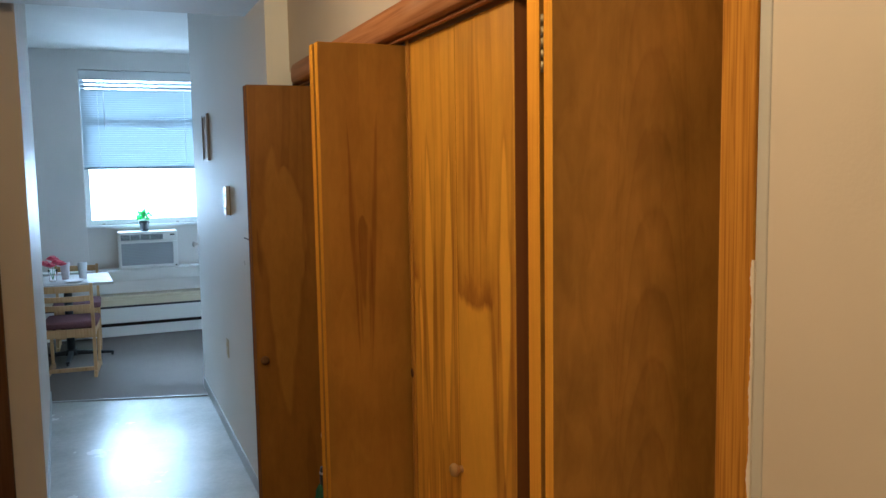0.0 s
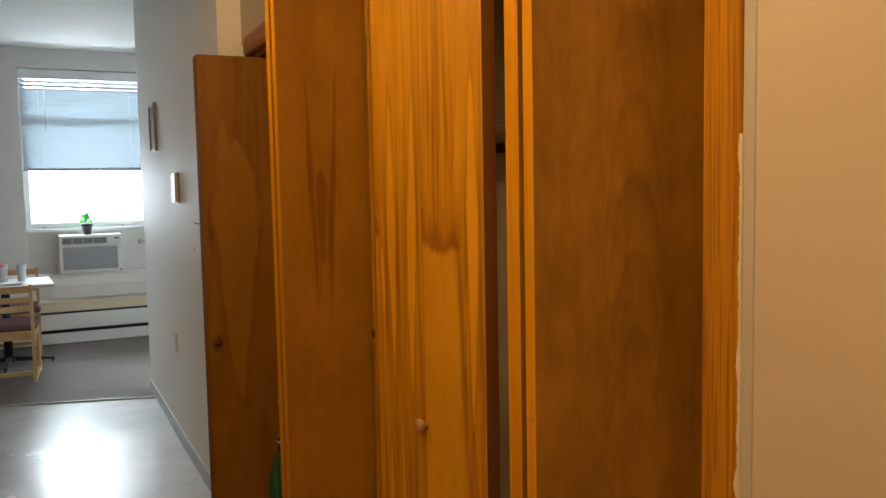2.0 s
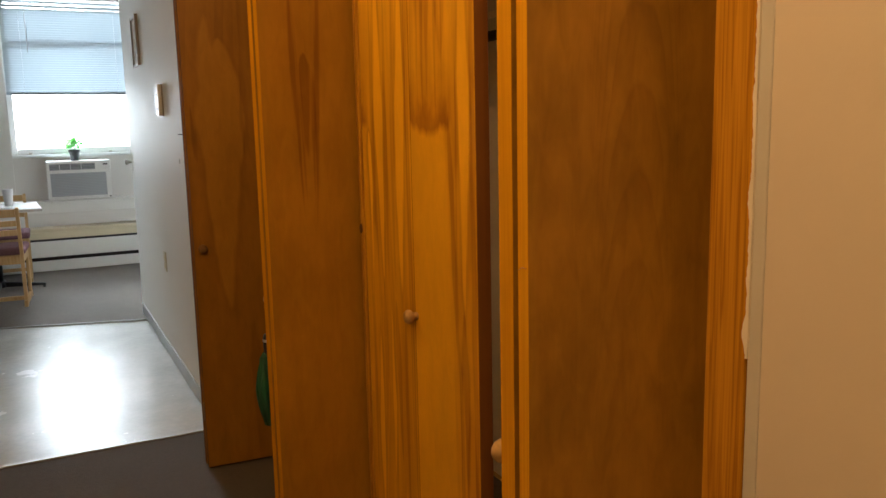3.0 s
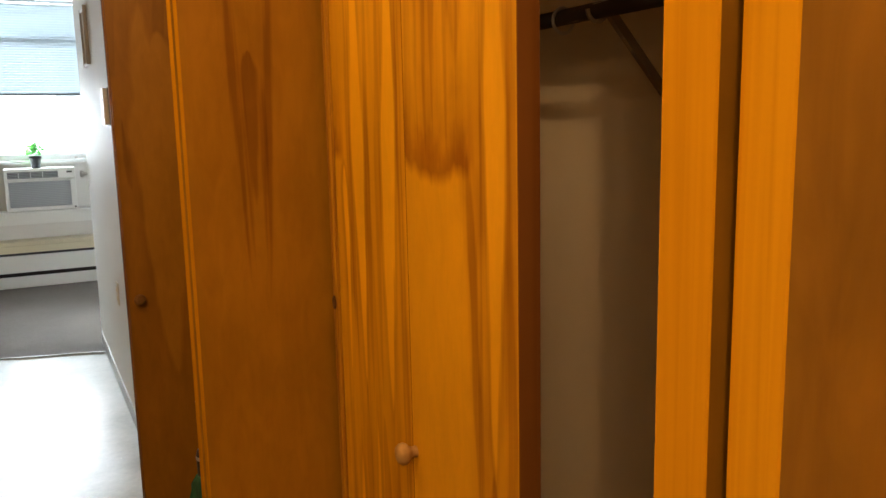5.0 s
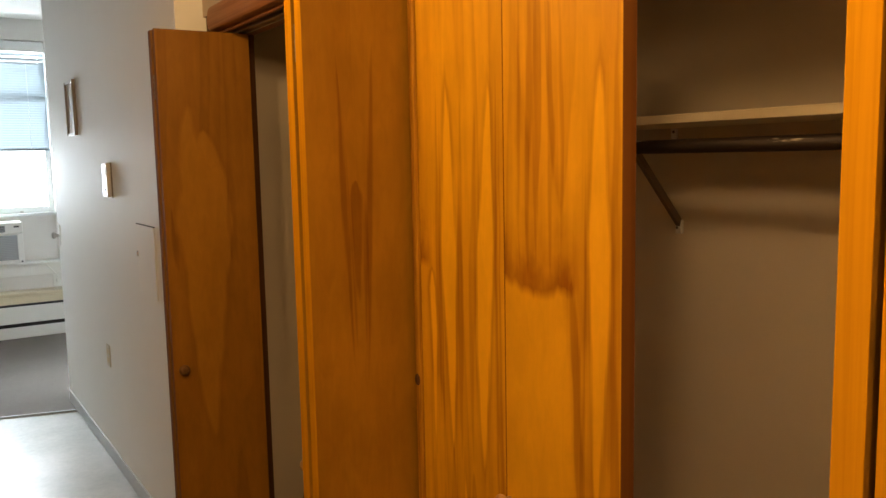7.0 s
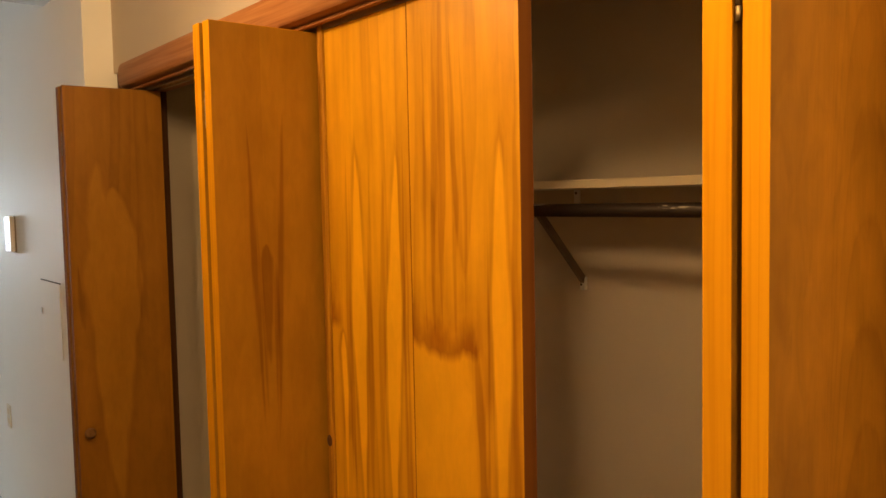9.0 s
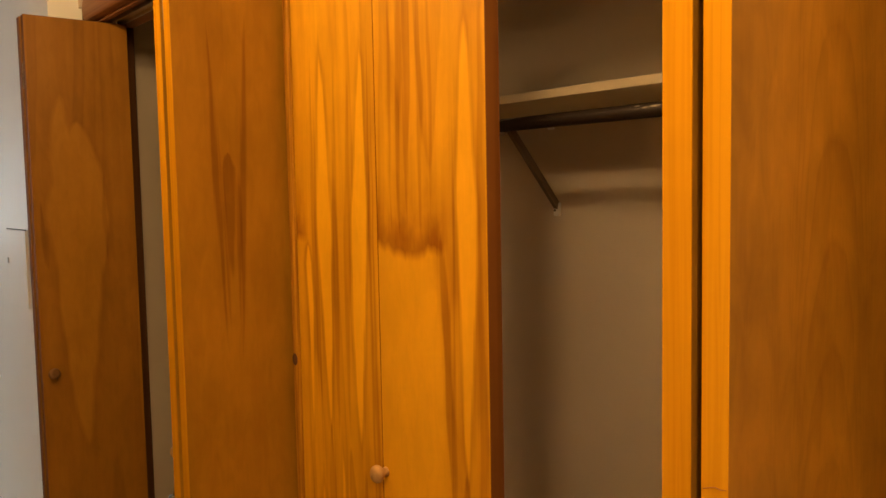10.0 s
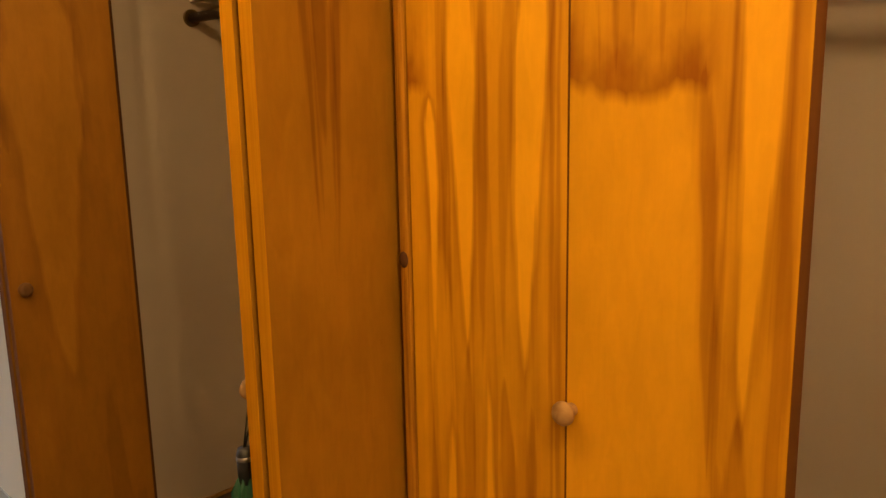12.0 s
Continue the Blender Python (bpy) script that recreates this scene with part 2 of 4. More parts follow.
M_WALL = painted("cream_wall_paint", (0.56, 0.475, 0.385), 0.5)
M_HALLWALL = enamel("glossy_white_wall_paint", (0.91, 0.90, 0.86), 0.66)
M_ROOM = painted("grey_white_wall_paint", (0.72, 0.70, 0.67), 0.5, 0.04)
M_CEIL = painted("ceiling_paint", (0.86, 0.85, 0.82), 0.7, 0.04)
# the hall ceiling's shade is put into a darker grey tone
M_LOWCEIL = painted("shaded_ceiling_paint", (0.52, 0.50, 0.46), 0.7, 0.06)
M_INSIDE = painted("closet_wall_paint", (0.60, 0.525, 0.42), 0.55)
# veneer tones carry some shade: folded-out leaves darker, closed ones paler
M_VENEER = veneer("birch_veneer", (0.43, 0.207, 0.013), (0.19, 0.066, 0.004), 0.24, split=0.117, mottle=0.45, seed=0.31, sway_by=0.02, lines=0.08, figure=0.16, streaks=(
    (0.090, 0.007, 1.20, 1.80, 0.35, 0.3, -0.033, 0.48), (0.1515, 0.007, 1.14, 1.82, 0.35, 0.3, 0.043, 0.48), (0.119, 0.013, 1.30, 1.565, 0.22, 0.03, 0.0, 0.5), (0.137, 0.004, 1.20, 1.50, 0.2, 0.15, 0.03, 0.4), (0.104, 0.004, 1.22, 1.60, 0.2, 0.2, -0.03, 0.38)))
M_STREAK = veneer("streaked_birch_veneer", (0.84, 0.425, 0.012), (0.31, 0.100, 0.003), 0.40, rim=(0.040, 1.372), seed=0.12, soft=1.15, tongue_rim=0.72, sway_by=0.035, tongues=(
    (0.119, 0.025, 0.98, 1.76, 0.40, 0.34, -0.012), (0.250, 0.026, 0.955, 1.75, 0.40, 0.32, 0.03), (0.052, 0.012, 0.98, 1.36, 0.25, 0.04, 0.0), (0.165, 0.012, 0.45, 0.90, 0.2, 0.25, 0.0), (0.085, 0.015, 0.3, 0.82, 0.2, 0.25, 0.0)),
    streaks=((0.078, 0.006, 1.05, 1.72, 0.3, 0.3, 0.0, 0.3), (0.088, 0.003, 0.92, 1.60, 0.3, 0.3, 0.0, 0.35), (0.160, 0.010, 0.95, 1.72, 0.3, 0.3, 0.01, 0.28), (0.207, 0.012, 0.98, 1.70, 0.35, 0.3, 0.02, 0.26), (0.288, 0.004, 0.6, 1.75, 0.4, 0.4, 0.0, 0.4), (0.300, 0.004, 0.3, 1.6, 0.4, 0.4, 0.0, 0.35),
             (0.120, 0.012, 0.55, 0.97, 0.25, 0.12, 0.02, 0.3), (0.205, 0.016, 0.50, 0.93, 0.3, 0.15, -0.03, 0.34), (0.250, 0.010, 0.35, 0.90, 0.3, 0.10, 0.0, 0.3), (0.045, 0.010, 0.4, 0.93, 0.3, 0.2, 0.0, 0.25)))
M_STAINED = veneer("drip_stained_birch_veneer", (0.82, 0.408, 0.012), (0.31, 0.100, 0.003), 0.36, bare=0.205, rim=(0.205, 1.352), seed=0.53, soft=1.15, tongue_rim=0.66, sway_by=0.035, tongues=(
    (0.262, 0.024, 0.98, 1.76, 0.45, 0.3, 0.0),),
    streaks=((0.045, 0.005, 1.42, 1.95, 0.25, 0.3, 0.0, 0.3), (0.075, 0.007, 1.42, 2.0, 0.25, 0.3, 0.015, 0.32), (0.100, 0.010, 1.44, 2.1, 0.25, 0.3, 0.01, 0.34), (0.135, 0.008, 1.42, 1.95, 0.25, 0.3, -0.02, 0.32), (0.165, 0.006, 1.45, 1.90, 0.25, 0.3, -0.02, 0.28),
             (0.209, 0.013, 0.92, 1.385, 0.40, 0.16, -0.045, 0.34), (0.228, 0.004, 0.5, 1.5, 0.5, 0.5, 0.0, 0.35), (0.300, 0.010, 0.2, 1.9, 0.6, 0.5, 0.0, 0.36), (0.258, 0.018, 0.55, 0.97, 0.3, 0.14, 0.0, 0.36), (0.235, 0.008, 0.45, 0.90, 0.3, 0.1, 0.0, 0.3)))
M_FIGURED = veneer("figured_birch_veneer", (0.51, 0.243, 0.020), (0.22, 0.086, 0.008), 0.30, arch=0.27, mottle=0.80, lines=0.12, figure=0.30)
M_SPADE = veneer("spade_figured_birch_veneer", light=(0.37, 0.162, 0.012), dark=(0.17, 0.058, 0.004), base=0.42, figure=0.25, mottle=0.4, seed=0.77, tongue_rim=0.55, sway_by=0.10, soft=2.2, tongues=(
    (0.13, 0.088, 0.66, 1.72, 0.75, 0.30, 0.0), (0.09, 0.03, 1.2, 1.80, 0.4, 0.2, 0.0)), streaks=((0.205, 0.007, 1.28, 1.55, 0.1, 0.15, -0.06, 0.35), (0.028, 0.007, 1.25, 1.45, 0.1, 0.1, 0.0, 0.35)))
# lipping of the far pair, browner and darker than the honey edges
M_BROWNEDGE = solid_wood("mid_brown_edge_wood", (0.24, 0.11, 0.038), (0.15, 0.06, 0.018), "Z", 20.0, 0.85)
M_DARKEDGE = solid_wood("dark_edge_wood", (0.22, 0.085, 0.02), (0.13, 0.045, 0.01), "Z", 20.0, 0.4)
M_EDGE = solid_wood("honey_edge_wood", (0.60, 0.270, 0.008), (0.50, 0.215, 0.006), "Z", 130.0, 0.7, 0.0)
M_JAMB = solid_wood("fir_jamb_wood", (0.50, 0.228, 0.016), (0.25, 0.092, 0.007), "Z", 230.0, 0.3)
M_HEADER = solid_wood("red_brown_header_wood", (0.42, 0.19, 0.075), (0.28, 0.11, 0.04), "Y", 90.0, 0.3)
M_KNOB = solid_wood("pale_knob_wood", (0.46, 0.28, 0.11), (0.34, 0.19, 0.07), "Z", 40.0, 0.35)
M_DARKWOOD = solid_wood("dark_casing_wood", (0.13, 0.06, 0.025), (0.07, 0.03, 0.012), "Z", 40.0, 0.4)
M_CHAIR = solid_wood("light_beech", (0.60, 0.40, 0.20), (0.46, 0.28, 0.12), "Z", 90.0, 0.4)
M_STEEL = mat("worn_steel", (0.55, 0.53, 0.50), 0.35, 1.0)
M_BRASS = mat("dull_brass", (0.26, 0.20, 0.11), 0.5, 1.0)
M_CARPET = carpet("brown_carpet", (0.085, 0.065, 0.05), (0.15, 0.12, 0.095))
M_CARPET2 = carpet("taupe_carpet", (0.155, 0.13, 0.108), (0.23, 0.20, 0.17))
M_VINYL = vinyl("pale_vinyl_floor")
M_WHITE = painted("white_enamel", (0.80, 0.80, 0.77), 0.35, 0.03, 0.04)
M_CREAM = painted("cream_shelf_paint", (0.74, 0.64, 0.44), 0.45, 0.05, 0.06)
M_BLACK = mat("black_plastic", (0.02, 0.02, 0.022), 0.4)
M_COVE = painted("grey_vinyl_base", (0.42, 0.43, 0.42), 0.4, 0.1)
# near-black tone painted where gaps lie in shade
M_GAPSHADE = mat("gap_shade", (0.015, 0.012, 0.01), 0.8)


# ---- mesh helpers ----
def box(bm, lo, hi, mi=0, bevel=0.0, seg=2):
    """A box between two corners, its edges rounded."""
    vs = [bm.verts.new((x, y, z)) for x in (lo[0], hi[0]) for y in (lo[1], hi[1]) for z in (lo[2], hi[2])]
    fs = [bm.faces.new([vs[i] for i in q]) for q in ((0, 1, 3, 2), (4, 6, 7, 5), (0, 4, 5, 1), (2, 3, 7, 6), (0, 2, 6, 4), (1, 5, 7, 3))]
    for f in fs:
        f.material_index = mi
    if bevel:
        es = list({e for f in fs for e in f.edges})
        out = bmesh.ops.bevel(bm, geom=es, offset=bevel, segments=seg, affect="EDGES", profile=0.5)
        for f in out["faces"]:
            f.material_index = mi
    return fs


def prism(bm, pts, z0, z1, mi=0):
    """An upright prism over a plan."""
    a, b = [bm.verts.new((x, y, z0)) for x, y in pts], [bm.verts.new((x, y, z1)) for x, y in pts]
    n = len(pts)
    fs = [bm.faces.new(a[::-1]), bm.faces.new(b)] + [bm.faces.new((a[i], a[(i + 1) % n], b[(i + 1) % n], b[i])) for i in range(n)]
    for f in fs:
        f.material_index = mi


def lathe(bm, profile, seg=24, centre=(0, 0, 0), mi=0):
    """A turned form about z from (radius, height) pairs."""
    rings = []
    for r, h in profile:
        if r < 1e-5:
            rings.append([bm.verts.new((centre[0], centre[1], centre[2] + h))])
        else:
            rings.append([bm.verts.new((centre[0] + r * math.cos(2 * math.pi * k / seg), centre[1] + r * math.sin(2 * math.pi * k / seg), centre[2] + h)) for k in range(seg)])
    for a, b in zip(rings, rings[1:]):
        for k in range(seg):
            j = (k + 1) % seg
            q = [a[0], b[k], b[j]] if len(a) == 1 else [a[k], a[j], b[0]] if len(b) == 1 else [a[k], a[j], b[j], b[k]]
            if len(a) == 1:
                q = [a[0], b[j], b[k]]
            f = bm.faces.new(q)
            f.smooth, f.material_index = True, mi


def tube(bm, pts, r, seg=10, mi=0, caps=True):
    """A round bar along a line of points."""
    pts = [Vector(p) for p in pts]
    rings = []
    for i, p in enumerate(pts):
        d = (pts[min(i + 1, len(pts) - 1)] - pts[max(i - 1, 0)]).normalized()
        q = d.to_track_quat("Z", "Y")
        rr = r[i] if isinstance(r, (list, tuple)) else r
        rings.append([bm.verts.new(p + q @ Vector((rr * math.cos(2 * math.pi * k / seg), rr * math.sin(2 * math.pi * k / seg), 0))) for k in range(seg)])
    for a, b in zip(rings, rings[1:]):
        for k in range(seg):
            f = bm.faces.new((a[k], a[(k + 1) % seg], b[(k + 1) % seg], b[k]))
            f.smooth, f.material_index = True, mi
    if caps:
        bm.faces.new(rings[0][::-1]).material_index = mi
        bm.faces.new(rings[-1]).material_index = mi


def mesh_of(name, bm, materials):
    me = bpy.data.meshes.new(name)
    bmesh.ops.recalc_face_normals(bm, faces=bm.faces)
    bm.to_mesh(me)
    bm.free()
    for m in materials if isinstance(materials, (list, tuple)) else [materials]:
        me.materials.append(m)
    return me


def part(name, bm, material, parent, label="", m=None):
    ob = new(name, mesh_of(name, bm, material))
    ob.parent = parent
    if m is not None:
        ob.matrix_basis = m
    return tagged(ob, label) if label else ob


def thing(name, label, category, m=None, group="", kind=""):
    ob = new(name)
    ob.empty_display_size = 0.05
    if m is not None:
        ob.matrix_basis = m
    return tagged(ob, label, category, group, kind)


def whole(name, bm, material, label, category, m=None, group="", kind=""):
    ob = new(name, mesh_of(name, bm, material))
    if m is not None:
        ob.matrix_basis = m
    return tagged(ob, label, category, group, kind)


def structure(name, bm, material, label, category):
    return whole(name, bm, material, label, category, kind="structure")


def boxes(*lot, bevel=0.0):
    bm = bmesh.new()
    for lo, hi in lot:
        box(bm, lo, hi, 0, bevel)
    return bm


# ---- the plan, in metres ----
WALL_X, DOOR_X, BACK_X = 0.80, 0.847, 1.578     # closet wall, closed leaves, closets' back
NEAR_J, MULL_A, MULL_B, FAR_J = 0.824, 2.1365, 2.1585, 3.46
RETURN_Y, HALL_END = 3.50, 6.50
LOW_Z, HIGH_Z = 2.46, 3.02
WINDOW_Y = 9.30


def hall_x(y):
    """The hall's right wall, which runs slightly askew."""
    return 0.70 - 0.0065 * (y - RETURN_Y)


def left_x(y):
    return -0.325 - 0.05 * (y - 4.4)


# floors
bm = boxes(((-1.6, -3.6, -0.1), (1.75, 3.775, 0.0)))
structure("floor_1", bm, M_CARPET, "dark brown short-pile carpet in the closet hall", "floor")
bm = bmesh.new()
prism(bm, [(-1.2, 3.775), (0.75, 3.775), (0.75, 6.212), (0.63, 6.248), (-0.41, 6.55), (-1.2, 6.78)], -0.1, -0.002)
structure("floor_2", bm, M_VINYL, "shiny pale vinyl floor of the passage", "floor")
bm = bmesh.new()
prism(bm, [(-3.2, 7.36), (-1.2, 6.78), (-0.41, 6.55), (0.63, 6.248), (0.75, 6.212), (2.6, 5.67), (2.6, 9.6), (-3.2, 9.6)], -0.1, 0.004)
structure("floor_3", bm, M_CARPET2, "taupe carpet of the dining room", "floor")
bm = bmesh.new()
prism(bm, [(-0.6, 3.762), (0.70, 3.762), (0.70, 3.79), (-0.6, 3.79)], -0.002, 0.005)
structure("trim_threshold_1", bm, M_COVE, "thin carpet edging strip on the floor", "edging")
bm = bmesh.new()
prism(bm, [(-0.47, 6.562), (0.68, 6.228), (0.68, 6.244), (-0.47, 6.578)], 0.0, 0.009)
structure("trim_threshold_2", bm, M_COVE, "grey metal edging strip where vinyl meets carpet", "edging")

# walls
bm = boxes(((WALL_X, -3.6, 0), (0.93, 0.755, LOW_Z)), ((WALL_X, 0.755, 2.14), (0.93, RETURN_Y, LOW_Z)))
structure("wall_east", bm, M_WALL, "cream painted closet wall with a long opening", "wall")
bm = bmesh.new()
prism(bm, [(hall_x(RETURN_Y), RETURN_Y), (0.93, RETURN_Y), (0.93, HALL_END), (hall_x(HALL_END), HALL_END)], 0, HIGH_Z)
structure("wall_passage", bm, M_HALLWALL, "glossy white painted passage wall", "wall")
for nm, lo, hi in (("wall_closet_back", (BACK_X, 0.6, 0), (1.70, 3.7, LOW_Z)), ("wall_closet_far_side", (0.9305, 3.60, 0), (BACK_X - 0.001, 3.7, LOW_Z)),
                   ("wall_closet_near_side", (0.9305, 0.6, 0), (BACK_X - 0.001, 0.755, LOW_Z))):
    structure(nm, boxes((lo, hi)), M_INSIDE, "beige painted closet wall", "wall")
bm = boxes(((-1.6, -3.6, 0), (-1.1, 4.3, LOW_Z)), ((-1.6, -3.75, 0), (0.93, -3.6, LOW_Z)))
structure("wall_west", bm, M_WALL, "cream painted hall wall opposite the closets", "wall")
bm = bmesh.new()
prism(bm, [(left_x(4.3), 4.3), (left_x(6.5), 6.5), (-1.2, 6.5), (-1.2, 4.3)], 0, HIGH_Z)
structure("wall_passage_left", bm, M_WALL, "cream painted wall end beside the passage", "wall")
bm = boxes(((-3.3, WINDOW_Y, 0), (-0.175, 9.6, HIGH_Z)), ((1.05, WINDOW_Y, 0), (2.7, 9.6, HIGH_Z)), ((-0.175, WINDOW_Y + 0.04, 0), (1.05, 9.6, 1.167)), ((-0.175, WINDOW_Y, 2.817), (1.05, 9.6, HIGH_Z)))
structure("wall_north", bm, M_ROOM, "grey-white window wall of the dining room", "wall")
bm = boxes(((-3.4, 5.4, 0), (-3.2, 9.6, HIGH_Z)), ((2.6, 5.4, 0), (2.8, 9.6, HIGH_Z)), ((-3.3, 6.3, 0), (-1.2, 6.5, HIGH_Z)), ((0.93, 6.25, 0), (2.8, 6.45, HIGH_Z)))
structure("wall_room", bm, M_ROOM, "grey-white dining room walls", "wall")

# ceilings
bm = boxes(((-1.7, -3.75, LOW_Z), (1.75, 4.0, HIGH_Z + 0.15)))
structure("ceiling_1", bm, M_LOWCEIL, "low ceiling of the closet hall, its shade painted in as grey", "ceiling")
bm = boxes(((-3.4, 4.0, HIGH_Z), (2.8, 9.6, HIGH_Z + 0.15)))
structure("ceiling_2", bm, M_CEIL, "high pale ceiling of the dining room", "ceiling")

# ---- closet frame ----
M_BEAD = painted("dull_plaster", (0.47, 0.435, 0.385), 0.6, 0.1)
frame_ob = thing("trim_closet", "varnished wooden closet casing with rounded header and worn jamb", "door casing", kind="structure")


def jamb(lo, hi, label="", material=M_JAMB):
    return part("jamb", boxes((lo, hi), bevel=0.003), material, frame_ob, label)


jamb((WALL_X - 0.003, 0.760, 0), (0.955, NEAR_J, 2.0755), "orange-brown fir jamb with chipped paint edge")
# far jamb borrows the dark casing wood to paint in its shade
jamb((WALL_X + 0.01, FAR_J, 0), (0.973, RETURN_Y - 0.002, 2.14), "far jamb, its shade put into a dark wood colour", M_DARKWOOD)
bm = bmesh.new()
box(bm, (0.8405, MULL_A, 0), (0.955, MULL_B, 2.14), 0, 0.007, 4)
for f in bm.faces:
    f.smooth = abs(f.normal.x) < 0.95 and abs(f.normal.y) < 0.95
part("jamb", bm, M_JAMB, frame_ob, "slim round-edged wooden post with a dark knot")
bm = bmesh.new()
# long moulded header, rounded above and below, with a rounded end
prof = [(0.955, 2.076), (0.802, 2.076), (0.791, 2.079), (0.784, 2.087), (0.781, 2.104), (0.782, 2.134), (0.786, 2.150), (0.793, 2.159), (0.802, 2.162), (0.955, 2.162)]
stations = [(0.758, 1.0)] + [(3.392 + 0.024 * math.sin(math.radians(q)), math.cos(math.radians(q))) for q in (0, 25, 50, 70)]
rows = [[bm.verts.new((px if px > 0.81 else 0.803 - (0.803 - px) * grow, y, pz)) for px, pz in prof] for y, grow in stations]
for a, b in zip(rows, rows[1:]):
    for k in range(len(prof)):
        j = (k + 1) % len(prof)
        bm.faces.new((a[k], a[j], b[j], b[k])).smooth = 1 < k < 7
bm.faces.new(rows[0][::-1])
bm.faces.new(rows[-1])
part("header", bm, M_HEADER, frame_ob, "red-brown rounded header board")
part("stop", boxes(((0.815, 0.826, 2.066), (0.83, 3.40, 2.0745)), bevel=0.002), M_HEADER, frame_ob)
for a, b in ((NEAR_J + 0.003, MULL_A - 0.003), (MULL_B + 0.003, FAR_J - 0.003)):
    bm = bmesh.new()
    box(bm, (0.845, a, 2.071), (0.885, b, 2.0755))
    box(bm, (0.845, a, 2.061), (0.849, b, 2.0705))
    box(bm, (0.881, a, 2.061), (0.885, b, 2.0705))
    part("track", bm, M_STEEL, frame_ob, "grey steel door track")
bm = bmesh.new()
lathe(bm, [(0, 0.004), (0.006, 0.004), (0.010, 0.002), (0.011, 0)], 14)
part("knot", bm, M_DARKWOOD, frame_ob, "dark knot in the post", Matrix.Translation((0.8402, 2.1460, 1.105)) @ Euler((0, radians(-90), 0)).to_matrix().to_4x4() @ Matrix.Diagonal((1.3, 1, 0.6, 1)))
# ragged paint edge where the wall meets the jamb
bm = bmesh.new()
rng = random.Random(4)
n, prev = 120, None
for k in range(n):
    z = 1.10 + 0.48 * k / (n - 1)
    reach = 0.7590 + 0.008 * max(0.0, noise.noise(Vector((z * 19, 0, 0))) + 0.02) + rng.uniform(0, 0.0016)
    row = [bm.verts.new(q) for q in ((WALL_X - 0.0034, reach, z), (WALL_X - 0.0050, reach - 0.001, z), (WALL_X - 0.0050, 0.755, z), (WALL_X - 0.002, 0.7545, z))]
    if prev:
        for i in range(3):
            bm.faces.new((prev[i], prev[i + 1], row[i + 1], row[i]))
    prev = row
part("chipped_paint", bm, painted("cream_paint_chips", (0.66, 0.58, 0.47), 0.5), frame_ob, "ragged cream paint chips along the jamb")
bm = boxes(((WALL_X - 0.0022, 0.7380, 0), (WALL_X + 0.01, 0.7575, 2.46)), bevel=0.0020)
structure("trim_caulk", bm, M_BEAD, "whitish plaster bead beside the jamb", "trim")

# ---- folding doors ----
LEAF_W, LEAF_T, LEAF_H = 0.314, 0.032, 2.051


def leaf_mesh(face, lipping=M_EDGE):
    """One flush leaf: x 0..width, y 0..thickness, z up; veneer on both faces, lipping round the edges."""
    bm = bmesh.new()
    box(bm, (0, 0, 0), (LEAF_W, LEAF_T, LEAF_H), 1, 0.0009, 1)
    bmesh.ops.recalc_face_normals(bm, faces=bm.faces)
    for f in bm.faces:
        if abs(f.normal.y) > 0.9:
            f.material_index = 0
    return mesh_of("leaf", bm, [face, lipping])


LEAVES = {"plain": leaf_mesh(M_VENEER), "streaked": leaf_mesh(M_STREAK, M_DARKEDGE), "stained": leaf_mesh(M_STAINED, M_DARKEDGE), "figured": leaf_mesh(M_FIGURED), "spade": leaf_mesh(M_SPADE, M_BROWNEDGE)}
bm = bmesh.new()
lathe(bm, [(0.0, 0.034), (0.008, 0.0335), (0.014, 0.031), (0.0175, 0.026), (0.0180, 0.021), (0.0155, 0.016), (0.0105, 0.012), (0.0085, 0.007), (0.0095, 0.001), (0.0095, 0.0)], 20)
KNOB = mesh_of("knob", bm, M_KNOB)
KNOB_DARK = KNOB.copy()
KNOB_DARK.materials[0] = solid_wood("dark_knob_wood", (0.20, 0.105, 0.04), (0.13, 0.06, 0.02), "Z", 40.0, 0.5)
bm = bmesh.new()
for k in range(5):
    tube(bm, [(0.001, 0, -0.040 + 0.016 * k), (0.001, 0, -0.0255 + 0.016 * k)], 0.0030, 8)
HINGE = mesh_of("hinge", bm, M_BRASS)
bm = bmesh.new()
tube(bm, [(0, 0, 0), (0, 0, 0.022)], 0.004, 8)
PIN = mesh_of("pivot_pin", bm, M_STEEL)


def child(name, me, parent, m, label=""):
    ob = new(name, me)
    ob.parent, ob.matrix_basis = parent, m
    return tagged(ob, label) if label else ob


def turn_z(deg):
    return Matrix.Rotation(radians(deg), 4, "Z")


def folding_door(label, leaves, knob, hinge_at, pins, knob_mesh=KNOB, knob_label="small turned pale wooden knob"):
    """leaves: (kind, x, y, degrees); knob: place and direction; hinge_at: x, y, degrees."""
    d = thing("bifold_door", label, "folding door", Matrix.Translation((leaves[0][1], leaves[0][2], 0)), "bifold closet doors")
    inv = d.matrix_basis.inverted()
    for kind, x, y, deg in leaves:
        child("leaf", LEAVES[kind], d, inv @ Matrix.Translation((x, y, 0.010)) @ turn_z(deg))
    child("knob", knob_mesh, d, inv @ Matrix.Translation(knob[:3]) @ turn_z(knob[3]) @ Matrix.Rotation(radians(90), 4, "X"), knob_label)
    for z in (0.24, 1.875):
        child("hinge", HINGE, d, inv @ Matrix.Translation((hinge_at[0], hinge_at[1], z)) @ turn_z(hinge_at[2]), "narrow tarnished butt hinge")
    for x, y in pins:
        child("pivot_pin", PIN, d, inv @ Matrix.Translation((x, y, 2.055)))
    return d


